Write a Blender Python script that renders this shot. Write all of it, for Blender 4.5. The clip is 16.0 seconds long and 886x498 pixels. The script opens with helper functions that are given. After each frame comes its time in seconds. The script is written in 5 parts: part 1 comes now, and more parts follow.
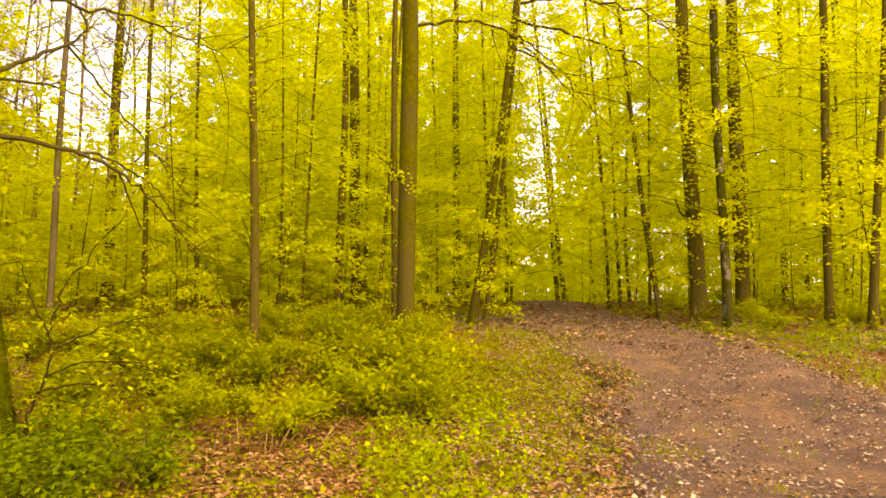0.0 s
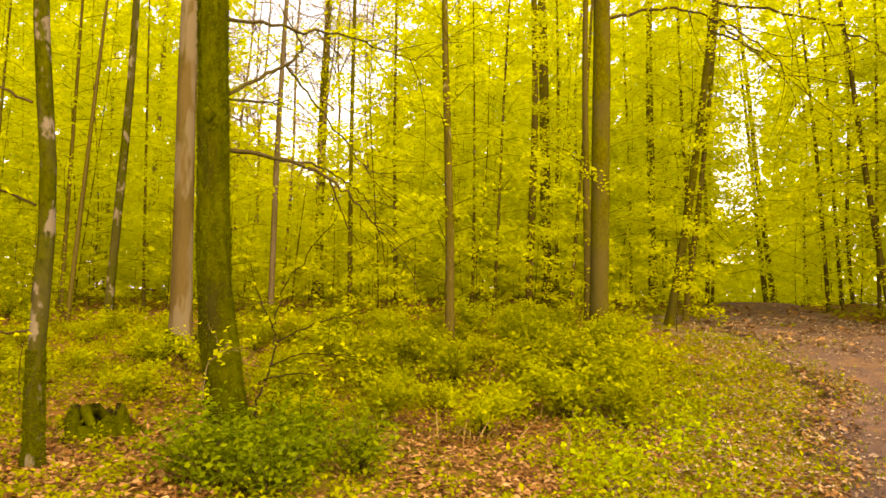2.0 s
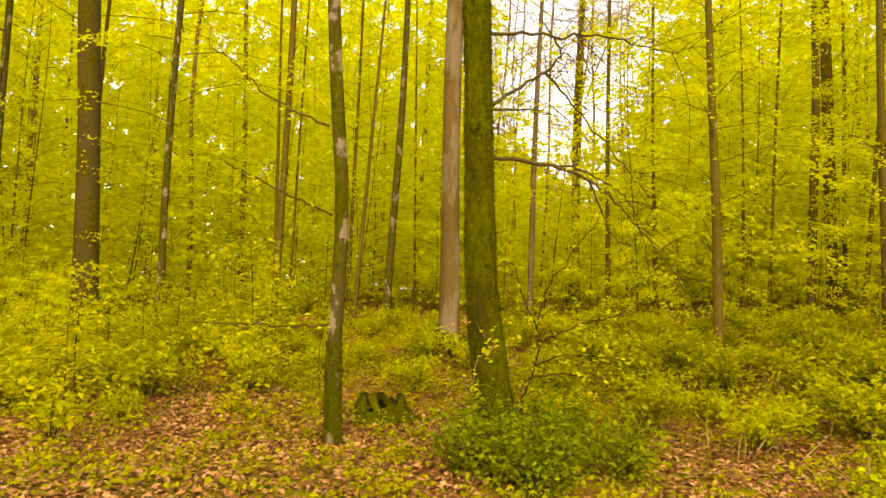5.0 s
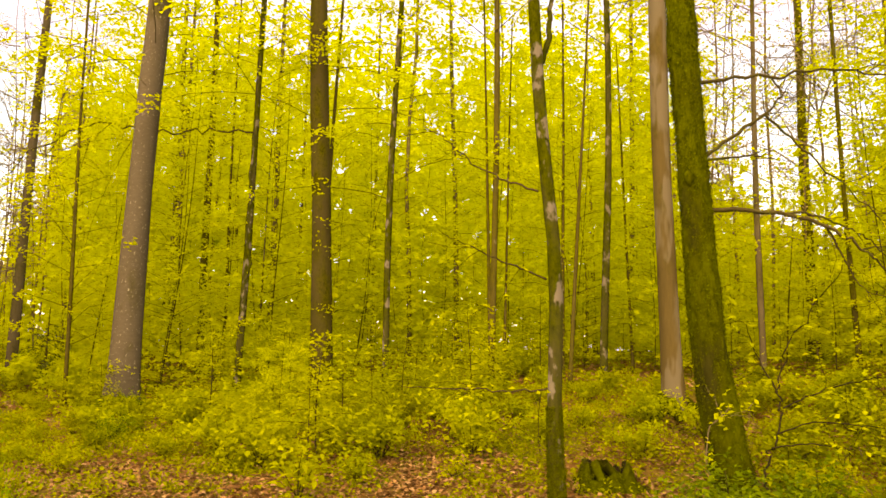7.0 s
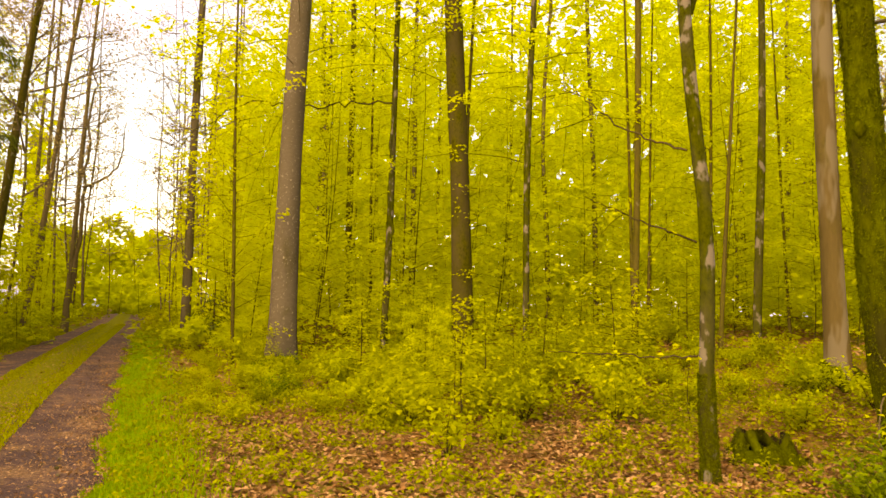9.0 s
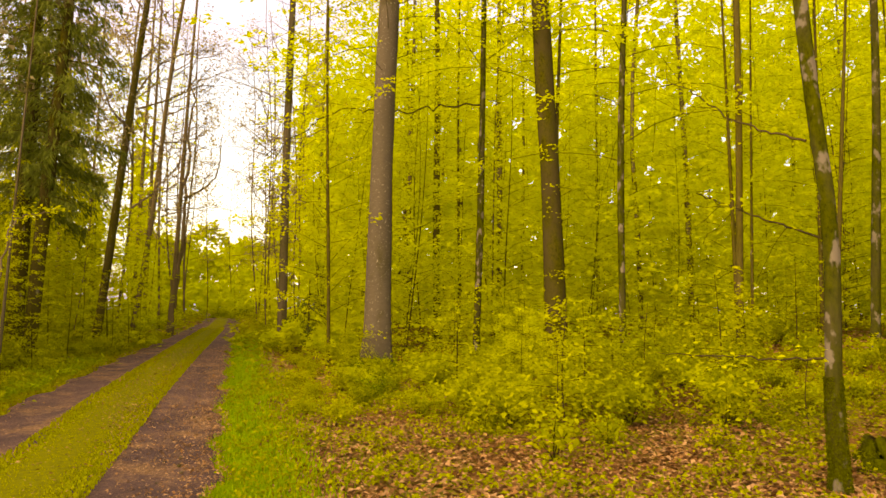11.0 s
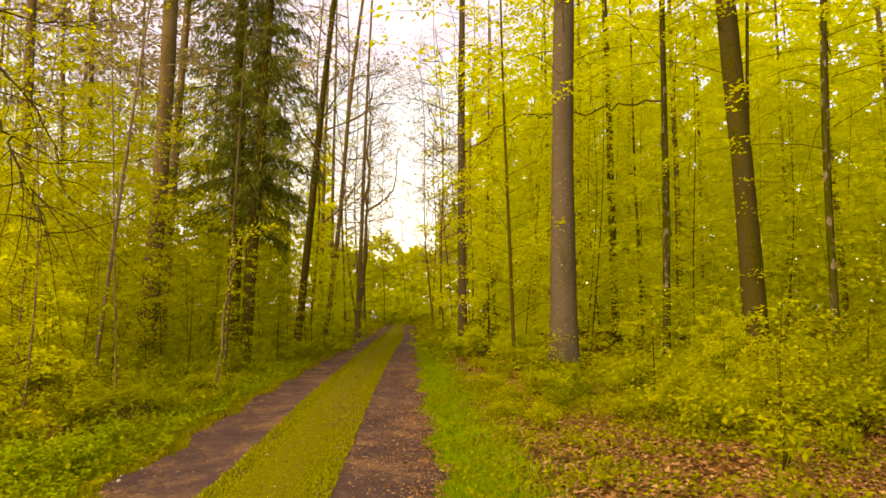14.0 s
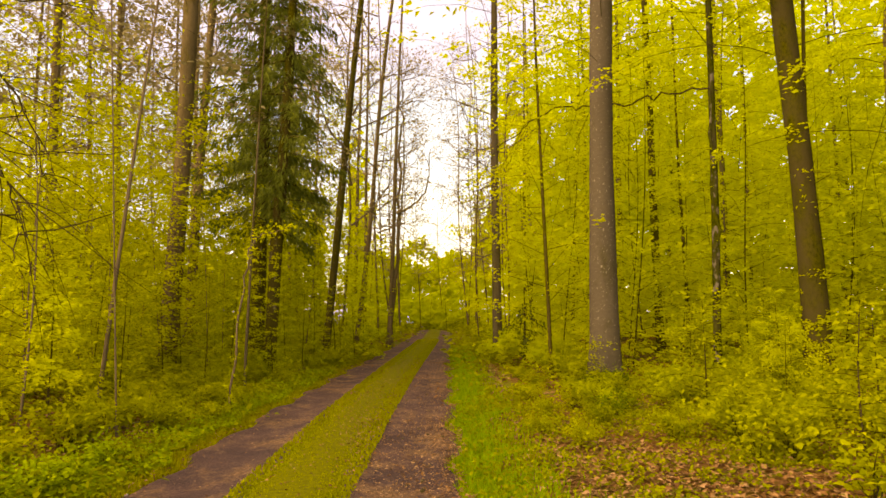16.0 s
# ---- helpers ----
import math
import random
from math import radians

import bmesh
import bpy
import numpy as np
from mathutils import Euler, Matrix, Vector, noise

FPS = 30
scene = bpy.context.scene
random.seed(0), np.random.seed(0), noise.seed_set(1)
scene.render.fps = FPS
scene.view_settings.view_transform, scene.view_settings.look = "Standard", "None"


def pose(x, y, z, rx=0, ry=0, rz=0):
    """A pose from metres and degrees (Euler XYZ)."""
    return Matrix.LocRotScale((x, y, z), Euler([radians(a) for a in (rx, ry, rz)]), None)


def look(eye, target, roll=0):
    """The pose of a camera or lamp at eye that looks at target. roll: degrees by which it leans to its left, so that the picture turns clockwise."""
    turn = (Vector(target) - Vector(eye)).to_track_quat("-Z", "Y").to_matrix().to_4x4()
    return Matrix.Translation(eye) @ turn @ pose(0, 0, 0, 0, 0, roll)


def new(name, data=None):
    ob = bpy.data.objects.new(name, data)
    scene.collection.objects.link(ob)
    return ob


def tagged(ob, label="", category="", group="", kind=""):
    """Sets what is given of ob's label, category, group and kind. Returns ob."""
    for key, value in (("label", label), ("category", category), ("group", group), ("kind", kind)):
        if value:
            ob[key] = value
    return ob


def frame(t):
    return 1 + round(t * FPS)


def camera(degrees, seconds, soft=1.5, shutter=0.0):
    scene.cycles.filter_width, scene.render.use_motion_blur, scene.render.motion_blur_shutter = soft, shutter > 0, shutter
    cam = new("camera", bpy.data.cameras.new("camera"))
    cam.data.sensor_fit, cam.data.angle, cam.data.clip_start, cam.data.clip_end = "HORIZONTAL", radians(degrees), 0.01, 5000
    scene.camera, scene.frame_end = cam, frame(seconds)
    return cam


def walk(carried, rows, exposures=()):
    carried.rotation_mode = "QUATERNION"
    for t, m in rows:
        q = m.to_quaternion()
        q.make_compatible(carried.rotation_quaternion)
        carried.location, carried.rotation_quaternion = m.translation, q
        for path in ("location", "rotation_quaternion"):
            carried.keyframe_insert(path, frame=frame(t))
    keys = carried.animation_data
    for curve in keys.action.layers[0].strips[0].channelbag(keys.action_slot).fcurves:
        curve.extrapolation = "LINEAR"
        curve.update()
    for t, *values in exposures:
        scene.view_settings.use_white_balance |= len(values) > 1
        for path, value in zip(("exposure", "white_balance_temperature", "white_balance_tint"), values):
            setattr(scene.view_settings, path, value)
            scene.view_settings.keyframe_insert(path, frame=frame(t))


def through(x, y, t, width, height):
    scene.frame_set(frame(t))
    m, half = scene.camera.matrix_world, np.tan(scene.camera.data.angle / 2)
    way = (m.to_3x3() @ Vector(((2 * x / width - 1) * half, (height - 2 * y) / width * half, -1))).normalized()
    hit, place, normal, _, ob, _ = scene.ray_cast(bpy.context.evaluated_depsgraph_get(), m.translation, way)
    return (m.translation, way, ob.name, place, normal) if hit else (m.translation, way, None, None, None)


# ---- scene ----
cam = camera(63.9, 16.0, 1.6)
PATH = [
    (0, (0.000, 0.000, 1.550), (-0.099, 1.992, 1.699), 0.79),
    (0.5, (0.006, 0.009, 1.546), (-0.207, 1.992, 1.701), 0.56),
    (1, (-0.009, 0.011, 1.548), (-0.309, 1.982, 1.704), 0.86),
    (1.5, (-0.041, 0.005, 1.550), (-0.490, 1.948, 1.699), 1.06),
    (2, (-0.050, -0.003, 1.550), (-0.668, 1.894, 1.687), 1.39),
    (2.5, (-0.054, 0.004, 1.552), (-0.812, 1.851, 1.680), 1.60),
    (3, (-0.063, 0.008, 1.548), (-0.918, 1.811, 1.678), 1.75),
    (3.5, (-0.083, 0.002, 1.543), (-1.040, 1.754, 1.673), 1.83),
    (3.7, (-0.085, 0.000, 1.541), (-1.077, 1.732, 1.672), 1.90),
    (5.8, (-0.085, -0.132, 1.541), (-1.519, 1.243, 1.768), 1.12),
    (6, (-0.081, -0.122, 1.543), (-1.563, 1.191, 1.826), 0.98),
    (6.5, (-0.090, -0.149, 1.544), (-1.651, 1.069, 1.827), 1.15),
    (7, (-0.104, -0.139, 1.551), (-1.732, 0.989, 1.832), 0.93),
    (7.5, (-0.097, -0.163, 1.553), (-1.806, 0.851, 1.777), 0.85),
    (8, (-0.106, -0.171, 1.561), (-1.879, 0.740, 1.723), 0.83),
    (8.5, (-0.102, -0.193, 1.558), (-1.914, 0.640, 1.705), 1.06),
    (8.7, (-0.099, -0.205, 1.557), (-1.915, 0.618, 1.718), 1.12),
    (11, (-0.215, -0.399, 1.557), (-2.113, 0.187, 1.733), 0.62),
    (11.5, (-0.190, -0.526, 1.556), (-2.111, -0.009, 1.727), 0.34),
    (12, (-0.178, -0.676, 1.552), (-2.121, -0.242, 1.727), 0.14),
    (12.5, (-0.190, -0.779, 1.551), (-2.149, -0.418, 1.724), 0.03),
    (13, (-0.205, -0.838, 1.549), (-2.178, -0.559, 1.723), 0.00),
    (13.5, (-0.223, -0.879, 1.546), (-2.204, -0.674, 1.725), -0.17),
    (14, (-0.195, -0.884, 1.547), (-2.181, -0.743, 1.735), -0.17),
    (14.5, (-0.203, -0.872, 1.553), (-2.191, -0.758, 1.746), -0.13),
    (15, (-0.411, -0.878, 1.548), (-2.397, -0.726, 1.737), -0.19),
    (15.5, (-0.791, -0.796, 1.549), (-2.779, -0.684, 1.736), -0.36),
    (16, (-1.156, -0.665, 1.556), (-3.145, -0.630, 1.759), -0.36),
]
walk(cam, [(t, look(eye, target, roll)) for t, eye, target, roll in PATH],
     [(0, 2.17, 15000, 22), (3.7, 2.15, 15000, 21), (7, 1.95, 15000, 21), (8.7, 1.96, 15000, 21), (11, 1.76, 15000, 22), (16, 1.60, 15000, 22)])

# ---- sky and light: a bright overcast noon ----
SUN_ELEVATION, SUN_AZIMUTH = radians(42), radians(143)
world = bpy.data.worlds.new("overcast_sky")
scene.world = world
world.use_nodes = True
wn, wl = world.node_tree.nodes, world.node_tree.links
sky = wn.new("ShaderNodeTexSky")
sky.sky_type, sky.sun_disc = "NISHITA", False
sky.sun_elevation, sky.sun_rotation = SUN_ELEVATION, SUN_AZIMUTH
sky.air_density, sky.dust_density, sky.ozone_density = 1.0, 1.5, 1.5
cloud = wn.new("ShaderNodeHueSaturation")
cloud.inputs["Saturation"].default_value = 0.95
wl.new(sky.outputs[0], cloud.inputs["Color"])
veil = wn.new("ShaderNodeMix")
veil.data_type, veil.blend_type = "RGBA", "LIGHTEN"
veil.inputs[0].default_value, veil.inputs[7].default_value = 1.0, (1.8, 2.3, 3.9, 1)
wl.new(cloud.outputs[0], veil.inputs[6])
wl.new(veil.outputs[2], wn["Background"].inputs["Color"])
wn["Background"].inputs["Strength"].default_value = 0.15
sun = new("sun", bpy.data.lights.new("sun", "SUN"))
sun.data.energy, sun.data.angle, sun.data.color = 1.4, radians(100), (1.0, 0.95, 0.86)
sun.rotation_euler = (radians(90) - SUN_ELEVATION, 0, radians(180) - SUN_AZIMUTH)


# ---- materials ----
def material(name):
    m = bpy.data.materials.new(name)
    m.use_nodes = True
    nodes, links = m.node_tree.nodes, m.node_tree.links
    return m, nodes, links, nodes["Principled BSDF"]


def noise_node(nodes, links, scale, detail=4.0, stretch=(1, 1, 1), rough=0.55):
    co = nodes.new("ShaderNodeTexCoord")
    mp = nodes.new("ShaderNodeMapping")
    mp.inputs["Scale"].default_value = stretch
    tex = nodes.new("ShaderNodeTexNoise")
    tex.inputs["Scale"].default_value, tex.inputs["Detail"].default_value = scale, detail
    tex.inputs["Roughness"].default_value = rough
    links.new(co.outputs["Object"], mp.inputs[0])
    links.new(mp.outputs[0], tex.inputs["Vector"])
    return tex.outputs["Fac"]


def ramp(nodes, links, fac, stops):
    r = nodes.new("ShaderNodeValToRGB")
    els = r.color_ramp.elements
    while len(els) < len(stops):
        els.new(0.5)
    for e, (p, c) in zip(els, stops):
        e.position, e.color = p, (*c, 1)
    links.new(fac, r.inputs[0])
    return r.outputs[0]


def mixed(nodes, links, fac, a, b, kind="MIX"):
    m = nodes.new("ShaderNodeMix")
    m.data_type, m.blend_type = "RGBA", kind
    for value, socket in ((fac, m.inputs[0]), (a, m.inputs[6]), (b, m.inputs[7])):
        if isinstance(value, bpy.types.NodeSocket):
            links.new(value, socket)
        else:
            socket.default_value = value if socket == m.inputs[0] else (*value, 1)
    return m.outputs[2]


def bump(nodes, links, fac, bsdf, strength, distance=0.02):
    b = nodes.new("ShaderNodeBump")
    b.inputs["Strength"].default_value, b.inputs["Distance"].default_value = strength, distance
    links.new(fac, b.inputs["Height"])
    links.new(b.outputs[0], bsdf.inputs["Normal"])


def leaf_material(name, dark, mid, light, through=0.45, gloss=0.25):
    """Thin leaves: colour varies leaf by leaf and plant by plant, and light shines through them."""
    m, n, l, b = material(name)
    geo, info = n.new("ShaderNodeNewGeometry"), n.new("ShaderNodeObjectInfo")
    own = ramp(n, l, geo.outputs["Random Per Island"], [(0.0, dark), (0.45, mid), (1.0, light)])
    plant = ramp(n, l, info.outputs["Random"], [(0.0, (0.80, 0.86, 0.8)), (1.0, (1.0, 1.0, 1.0))])
    colour = mixed(n, l, 1.0, own, plant, "MULTIPLY")
    l.new(colour, b.inputs["Base Color"])
    b.inputs["Roughness"].default_value = 0.5
    b.inputs["Specular IOR Level"].default_value = gloss
    t = n.new("ShaderNodeBsdfTranslucent")
    l.new(colour, t.inputs["Color"])
    mx = n.new("ShaderNodeMixShader")
    mx.inputs[0].default_value = through
    l.new(b.outputs[0], mx.inputs[1])
    l.new(t.outputs[0], mx.inputs[2])
    l.new(mx.outputs[0], n["Material Output"].inputs[0])
    return m


def bark_material(name, low, high, moss=0.0, moss_colour=(0.07, 0.085, 0.008), grain=(14, 14, 2.2), patches=None, depth=0.5, fleck=5.0, tuft=22.0, spread=0.58, fleck_stretch=(1.6, 1.6, 0.7)):
    m, n, l, b = material(name)
    fine = noise_node(n, l, 3.2, 6, grain, 0.65)
    wide = noise_node(n, l, 1.3, 3, (1, 1, 0.5))
    colour = ramp(n, l, fine, [(0.3, low), (0.7, high)])
    colour = mixed(n, l, 0.45, colour, ramp(n, l, wide, [(0.3, low), (0.7, high)]))
    if moss:
        felt = ramp(n, l, noise_node(n, l, 2.2, 5, (1, 1, 0.45), 0.6), [(0.62 - 0.35 * moss, (0, 0, 0)), (0.78 - 0.3 * moss, (1, 1, 1))])
        shade = ramp(n, l, noise_node(n, l, tuft, 6, (1, 1, 0.6), 0.7), [(0.32, tuple(0.3 * c for c in moss_colour)), (0.5, tuple(0.8 * c for c in moss_colour)), (0.7, tuple(1.25 * c for c in moss_colour))])
        colour = mixed(n, l, felt, colour, shade)
    if patches:
        spot = ramp(n, l, noise_node(n, l, fleck, 3, fleck_stretch), [(spread, (0, 0, 0)), (spread + 0.06, (1, 1, 1))])
        colour = mixed(n, l, spot, colour, patches)
    l.new(colour, b.inputs["Base Color"])
    b.inputs["Roughness"].default_value = 1.0
    b.inputs["Specular IOR Level"].default_value = 0.03
    bump(n, l, fine, b, depth)
    return m


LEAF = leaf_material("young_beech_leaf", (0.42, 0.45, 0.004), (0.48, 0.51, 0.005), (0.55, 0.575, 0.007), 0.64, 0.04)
# paler, more even copy of the beech leaf; stands in for distance haze
LEAF_HAZED = leaf_material("haze_paled_leaf", (0.47, 0.505, 0.004), (0.515, 0.55, 0.005), (0.56, 0.59, 0.007), 0.71, 0.02)
# leaf darkened in colour for the shaded side of the west track
SHADE_LEAF = leaf_material("shade_dark_leaf", (0.27, 0.285, 0.005), (0.345, 0.36, 0.006), (0.43, 0.44, 0.008), 0.62, 0.03)
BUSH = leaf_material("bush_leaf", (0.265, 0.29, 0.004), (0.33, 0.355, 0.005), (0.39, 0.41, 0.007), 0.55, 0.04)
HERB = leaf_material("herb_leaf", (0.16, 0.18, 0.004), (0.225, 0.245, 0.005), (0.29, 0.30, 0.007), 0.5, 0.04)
NETTLE = leaf_material("nettle_leaf", (0.070, 0.105, 0.005), (0.125, 0.175, 0.008), (0.205, 0.26, 0.011), 0.5, 0.06)
VERGE_HERB = leaf_material("verge_herb_leaf", (0.16, 0.22, 0.003), (0.25, 0.34, 0.004), (0.34, 0.42, 0.006), 0.5, 0.05)
GRASS = leaf_material("grass_blade", (0.125, 0.225, 0.003), (0.21, 0.345, 0.004), (0.30, 0.425, 0.006), 0.5, 0.04)
NEEDLE = leaf_material("spruce_needles", (0.090, 0.110, 0.016), (0.130, 0.155, 0.022), (0.18, 0.205, 0.028), 0.45, 0.03)
BUD = leaf_material("reddish_buds", (0.24, 0.165, 0.07), (0.36, 0.26, 0.11), (0.46, 0.36, 0.12), 0.35, 0.03)
LITTER = leaf_material("fallen_leaf", (0.09, 0.036, 0.010), (0.235, 0.105, 0.034), (0.40, 0.225, 0.105), 0.12, 0.1)
PALE_LITTER = leaf_material("bleached_leaf", (0.13, 0.080, 0.055), (0.28, 0.19, 0.14), (0.46, 0.35, 0.27), 0.12, 0.1)
MOSS = leaf_material("moss_tuft", (0.028, 0.033, 0.001), (0.056, 0.065, 0.001), (0.092, 0.104, 0.002), 0.2, 0.02)
STALK = leaf_material("dry_stalk", (0.10, 0.060, 0.018), (0.17, 0.105, 0.032), (0.25, 0.165, 0.055), 0.1)
BEECH_BARK = bark_material("beech_bark", (0.062, 0.049, 0.031), (0.092, 0.073, 0.047), 0.25, (0.060, 0.052, 0.018), grain=(3, 3, 7), patches=(0.24, 0.21, 0.16), depth=0.2, fleck=22.0, spread=0.645)
PALE_BARK = bark_material("pale_bark", (0.066, 0.050, 0.026), (0.096, 0.074, 0.041), 0.42, (0.066, 0.056, 0.010), grain=(8, 8, 1.2), depth=0.3)
LICHEN_BARK = bark_material("lichen_beech_bark", (0.058, 0.040, 0.013), (0.090, 0.063, 0.023), 0.3, (0.062, 0.052, 0.008), grain=(8, 8, 1.2), patches=(0.104, 0.082, 0.048), depth=0.3, fleck=1.7, spread=0.48, fleck_stretch=(1.6, 1.6, 0.4))
MOSS_BARK = bark_material("mossy_bark", (0.014, 0.013, 0.002), (0.034, 0.031, 0.005), 0.8, (0.052, 0.061, 0.001), depth=1.0, tuft=14.0)
# near-black colour for the inner faces of the stump's hollow
HOLLOW_WOOD = bark_material("dark_hollow_wood", (0.006, 0.004, 0.002), (0.022, 0.014, 0.006), depth=1.0)
SLIM_BARK = bark_material("grey_patched_bark", (0.028, 0.025, 0.007), (0.060, 0.050, 0.018), 0.75, (0.042, 0.047, 0.002), patches=(0.120, 0.100, 0.070), fleck=7.0, spread=0.55, fleck_stretch=(1.0, 1.0, 0.6))
DARK_BARK = bark_material("dark_bark", (0.040, 0.032, 0.007), (0.085, 0.066, 0.016), 0.45, (0.075, 0.068, 0.004), patches=(0.14, 0.115, 0.06), fleck=6.0, spread=0.64)
OLIVE_BARK = bark_material("olive_bark", (0.036, 0.030, 0.007), (0.070, 0.057, 0.014), 0.62, (0.066, 0.063, 0.003))
# olive bark lightened in colour to imitate haze on distant trunks
HAZE_BARK = bark_material("haze_paled_bark", (0.070, 0.056, 0.018), (0.120, 0.098, 0.036), 0.4, (0.085, 0.078, 0.006))
BROWN_BARK = bark_material("brown_bark", (0.036, 0.028, 0.009), (0.060, 0.046, 0.015), 0.55, (0.050, 0.047, 0.003), grain=(6, 6, 3), depth=0.3)
SAPLING_BARK = bark_material("sapling_bark", (0.013, 0.010, 0.004), (0.034, 0.026, 0.010))
TRACK_GRASS = leaf_material("track_grass", (0.20, 0.20, 0.003), (0.30, 0.305, 0.004), (0.39, 0.38, 0.006), 0.5, 0.03)
PINE_LEAF = leaf_material("pine_needles", (0.19, 0.155, 0.07), (0.27, 0.21, 0.095), (0.35, 0.28, 0.12), 0.4, 0.03)
PINE_BARK = bark_material("pine_bark", (0.075, 0.054, 0.022), (0.15, 0.108, 0.052), 0.2, (0.09, 0.075, 0.008), grain=(9, 9, 2.5), depth=0.9)
TWIG = bark_material("twig_bark", (0.030, 0.024, 0.008), (0.070, 0.053, 0.018), 0.2)
PALE_TWIG = bark_material("pale_twig_bark", (0.10, 0.072, 0.038), (0.17, 0.125, 0.07))

STONE = bark_material("white_stone", (0.22, 0.20, 0.18), (0.36, 0.33, 0.30), depth=0.2)


def soil_material():
    m, n, l, b = material("forest_floor")
    brown = ramp(n, l, noise_node(n, l, 9.0, 6, rough=0.7), [(0.3, (0.070, 0.034, 0.008)), (0.52, (0.145, 0.070, 0.018)), (0.75, (0.24, 0.125, 0.040))])
    green = ramp(n, l, noise_node(n, l, 14.0, 5, rough=0.7), [(0.3, (0.055, 0.060, 0.006)), (0.7, (0.17, 0.18, 0.012))])
    where = ramp(n, l, noise_node(n, l, 0.55, 5, rough=0.65), [(0.46, (0, 0, 0)), (0.62, (1, 1, 1))])
    l.new(mixed(n, l, where, brown, green), b.inputs["Base Color"])
    b.inputs["Roughness"].default_value = 1.0
    b.inputs["Specular IOR Level"].default_value = 0.05
    bump(n, l, noise_node(n, l, 24.0, 5), b, 0.8, 0.04)
    return m


def road_material(name, tone):
    m, n, l, b = material(name)
    base = ramp(n, l, noise_node(n, l, 2.2, 6, rough=0.65), [(0.3, (0.105, 0.068, 0.054)), (0.55, (0.155, 0.099, 0.074)), (0.75, (0.21, 0.135, 0.096))])
    grit = ramp(n, l, noise_node(n, l, 42.0, 4, rough=0.8), [(0.35, (0.45, 0.45, 0.45)), (0.58, (1, 1, 1)), (0.70, (1.9, 1.8, 1.7))])
    worn = ramp(n, l, noise_node(n, l, 0.9, 4), [(0.35, (0.78, 0.78, 0.82)), (0.65, (1.12, 1.06, 1.0))])
    earth = mixed(n, l, 1.0, mixed(n, l, 1.0, base, grit, "MULTIPLY"), worn, "MULTIPLY")
    earth = mixed(n, l, 1.0, earth, tone, "MULTIPLY")
    leafy = ramp(n, l, noise_node(n, l, 22.0, 6, rough=0.8), [(0.35, (0.05, 0.026, 0.012)), (0.5, (0.15, 0.082, 0.038)), (0.65, (0.33, 0.21, 0.12))])
    cover = ramp(n, l, noise_node(n, l, 1.1, 8, rough=0.8), [(0.50, (0, 0, 0)), (0.60, (0.9, 0.9, 0.9))])
    l.new(mixed(n, l, cover, earth, leafy), b.inputs["Base Color"])
    b.inputs["Roughness"].default_value = 0.95
    b.inputs["Specular IOR Level"].default_value = 0.08
    bump(n, l, noise_node(n, l, 34.0, 6, rough=0.75), b, 1.0, 0.03)
    return m


def sward_material():
    m, n, l, b = material("sward")
    c = ramp(n, l, noise_node(n, l, 16.0, 6, rough=0.7), [(0.3, (0.060, 0.062, 0.004)), (0.6, (0.13, 0.13, 0.006)), (0.8, (0.20, 0.165, 0.015))])
    l.new(c, b.inputs["Base Color"])
    b.inputs["Specular IOR Level"].default_value = 0.03
    b.inputs["Roughness"].default_value = 0.95
    bump(n, l, noise_node(n, l, 60.0, 4), b, 0.8, 0.03)
    return m


SOIL, SWARD = soil_material(), sward_material()
# the west track's earth is the road colour multiplied darker
DIRT, RUT_EARTH = road_material("dirt_road", (1.0, 1.0, 1.0)), road_material("dark_rut_earth", (0.66, 0.64, 0.72))


# ---- terrain ----
def ease(t):
    t = np.clip(t, 0, 1)
    return t * t * (3 - 2 * t)


def west_line(x):
    """The middle of the track that runs west."""
    return -1.89 + 0.0303 * (-6.41 - x) + 0.12 * np.sin(x * 0.11)


def west_half(x):
    return np.interp(x, (-45.0, -7.0), (1.22, 1.62)) + 0.07 * np.sin(x * 2.3) + 0.05 * np.sin(x * 5.1 + 1)


def north_left(y):
    return np.interp(y, (-6, 3, 6.1, 8.6, 11.5, 18, 27, 34, 70), (-0.2, 0.4, 1.0, 1.4, 1.75, 0.85, 1.0, 1.6, 2.6)) + 0.16 * np.sin(y * 1.9) + 0.12 * np.sin(y * 4.3) + 0.05 * np.sin(y * 11.0)


def north_right(y):
    return np.interp(y, (-6, 3, 10, 12.8, 16, 22.6, 28, 70), (8.5, 7.0, 5.35, 4.9, 4.6, 4.0, 4.0, 5.6)) + 0.12 * np.sin(y * 1.4 + 2)


def rise(x, y):
    x, y = np.asarray(x, float), np.asarray(y, float)
    r, az = np.hypot(x, y), np.degrees(np.arctan2(-x, y))
    slope = 1 - 0.85 * ease((np.abs(az) - 45) / 25)
    north = 1 - ease((az - 12) / 26)
    return 0.95 * ease((r - 7.5) / 7.5) * slope + 0.018 * np.clip(r - 15, 0, 40) + north * (0.037 * np.clip(r - 15, 0, 13) - 0.08 * np.clip(r - 28, 0, 32))


def on_west(x, y, more=0.0):
    return (np.abs(y - west_line(x)) < west_half(x) + more) & (x < 6)


def on_north(x, y, more=0.0):
    return (x > north_left(y) - more) & (x < north_right(y) + more) & (y > -5)


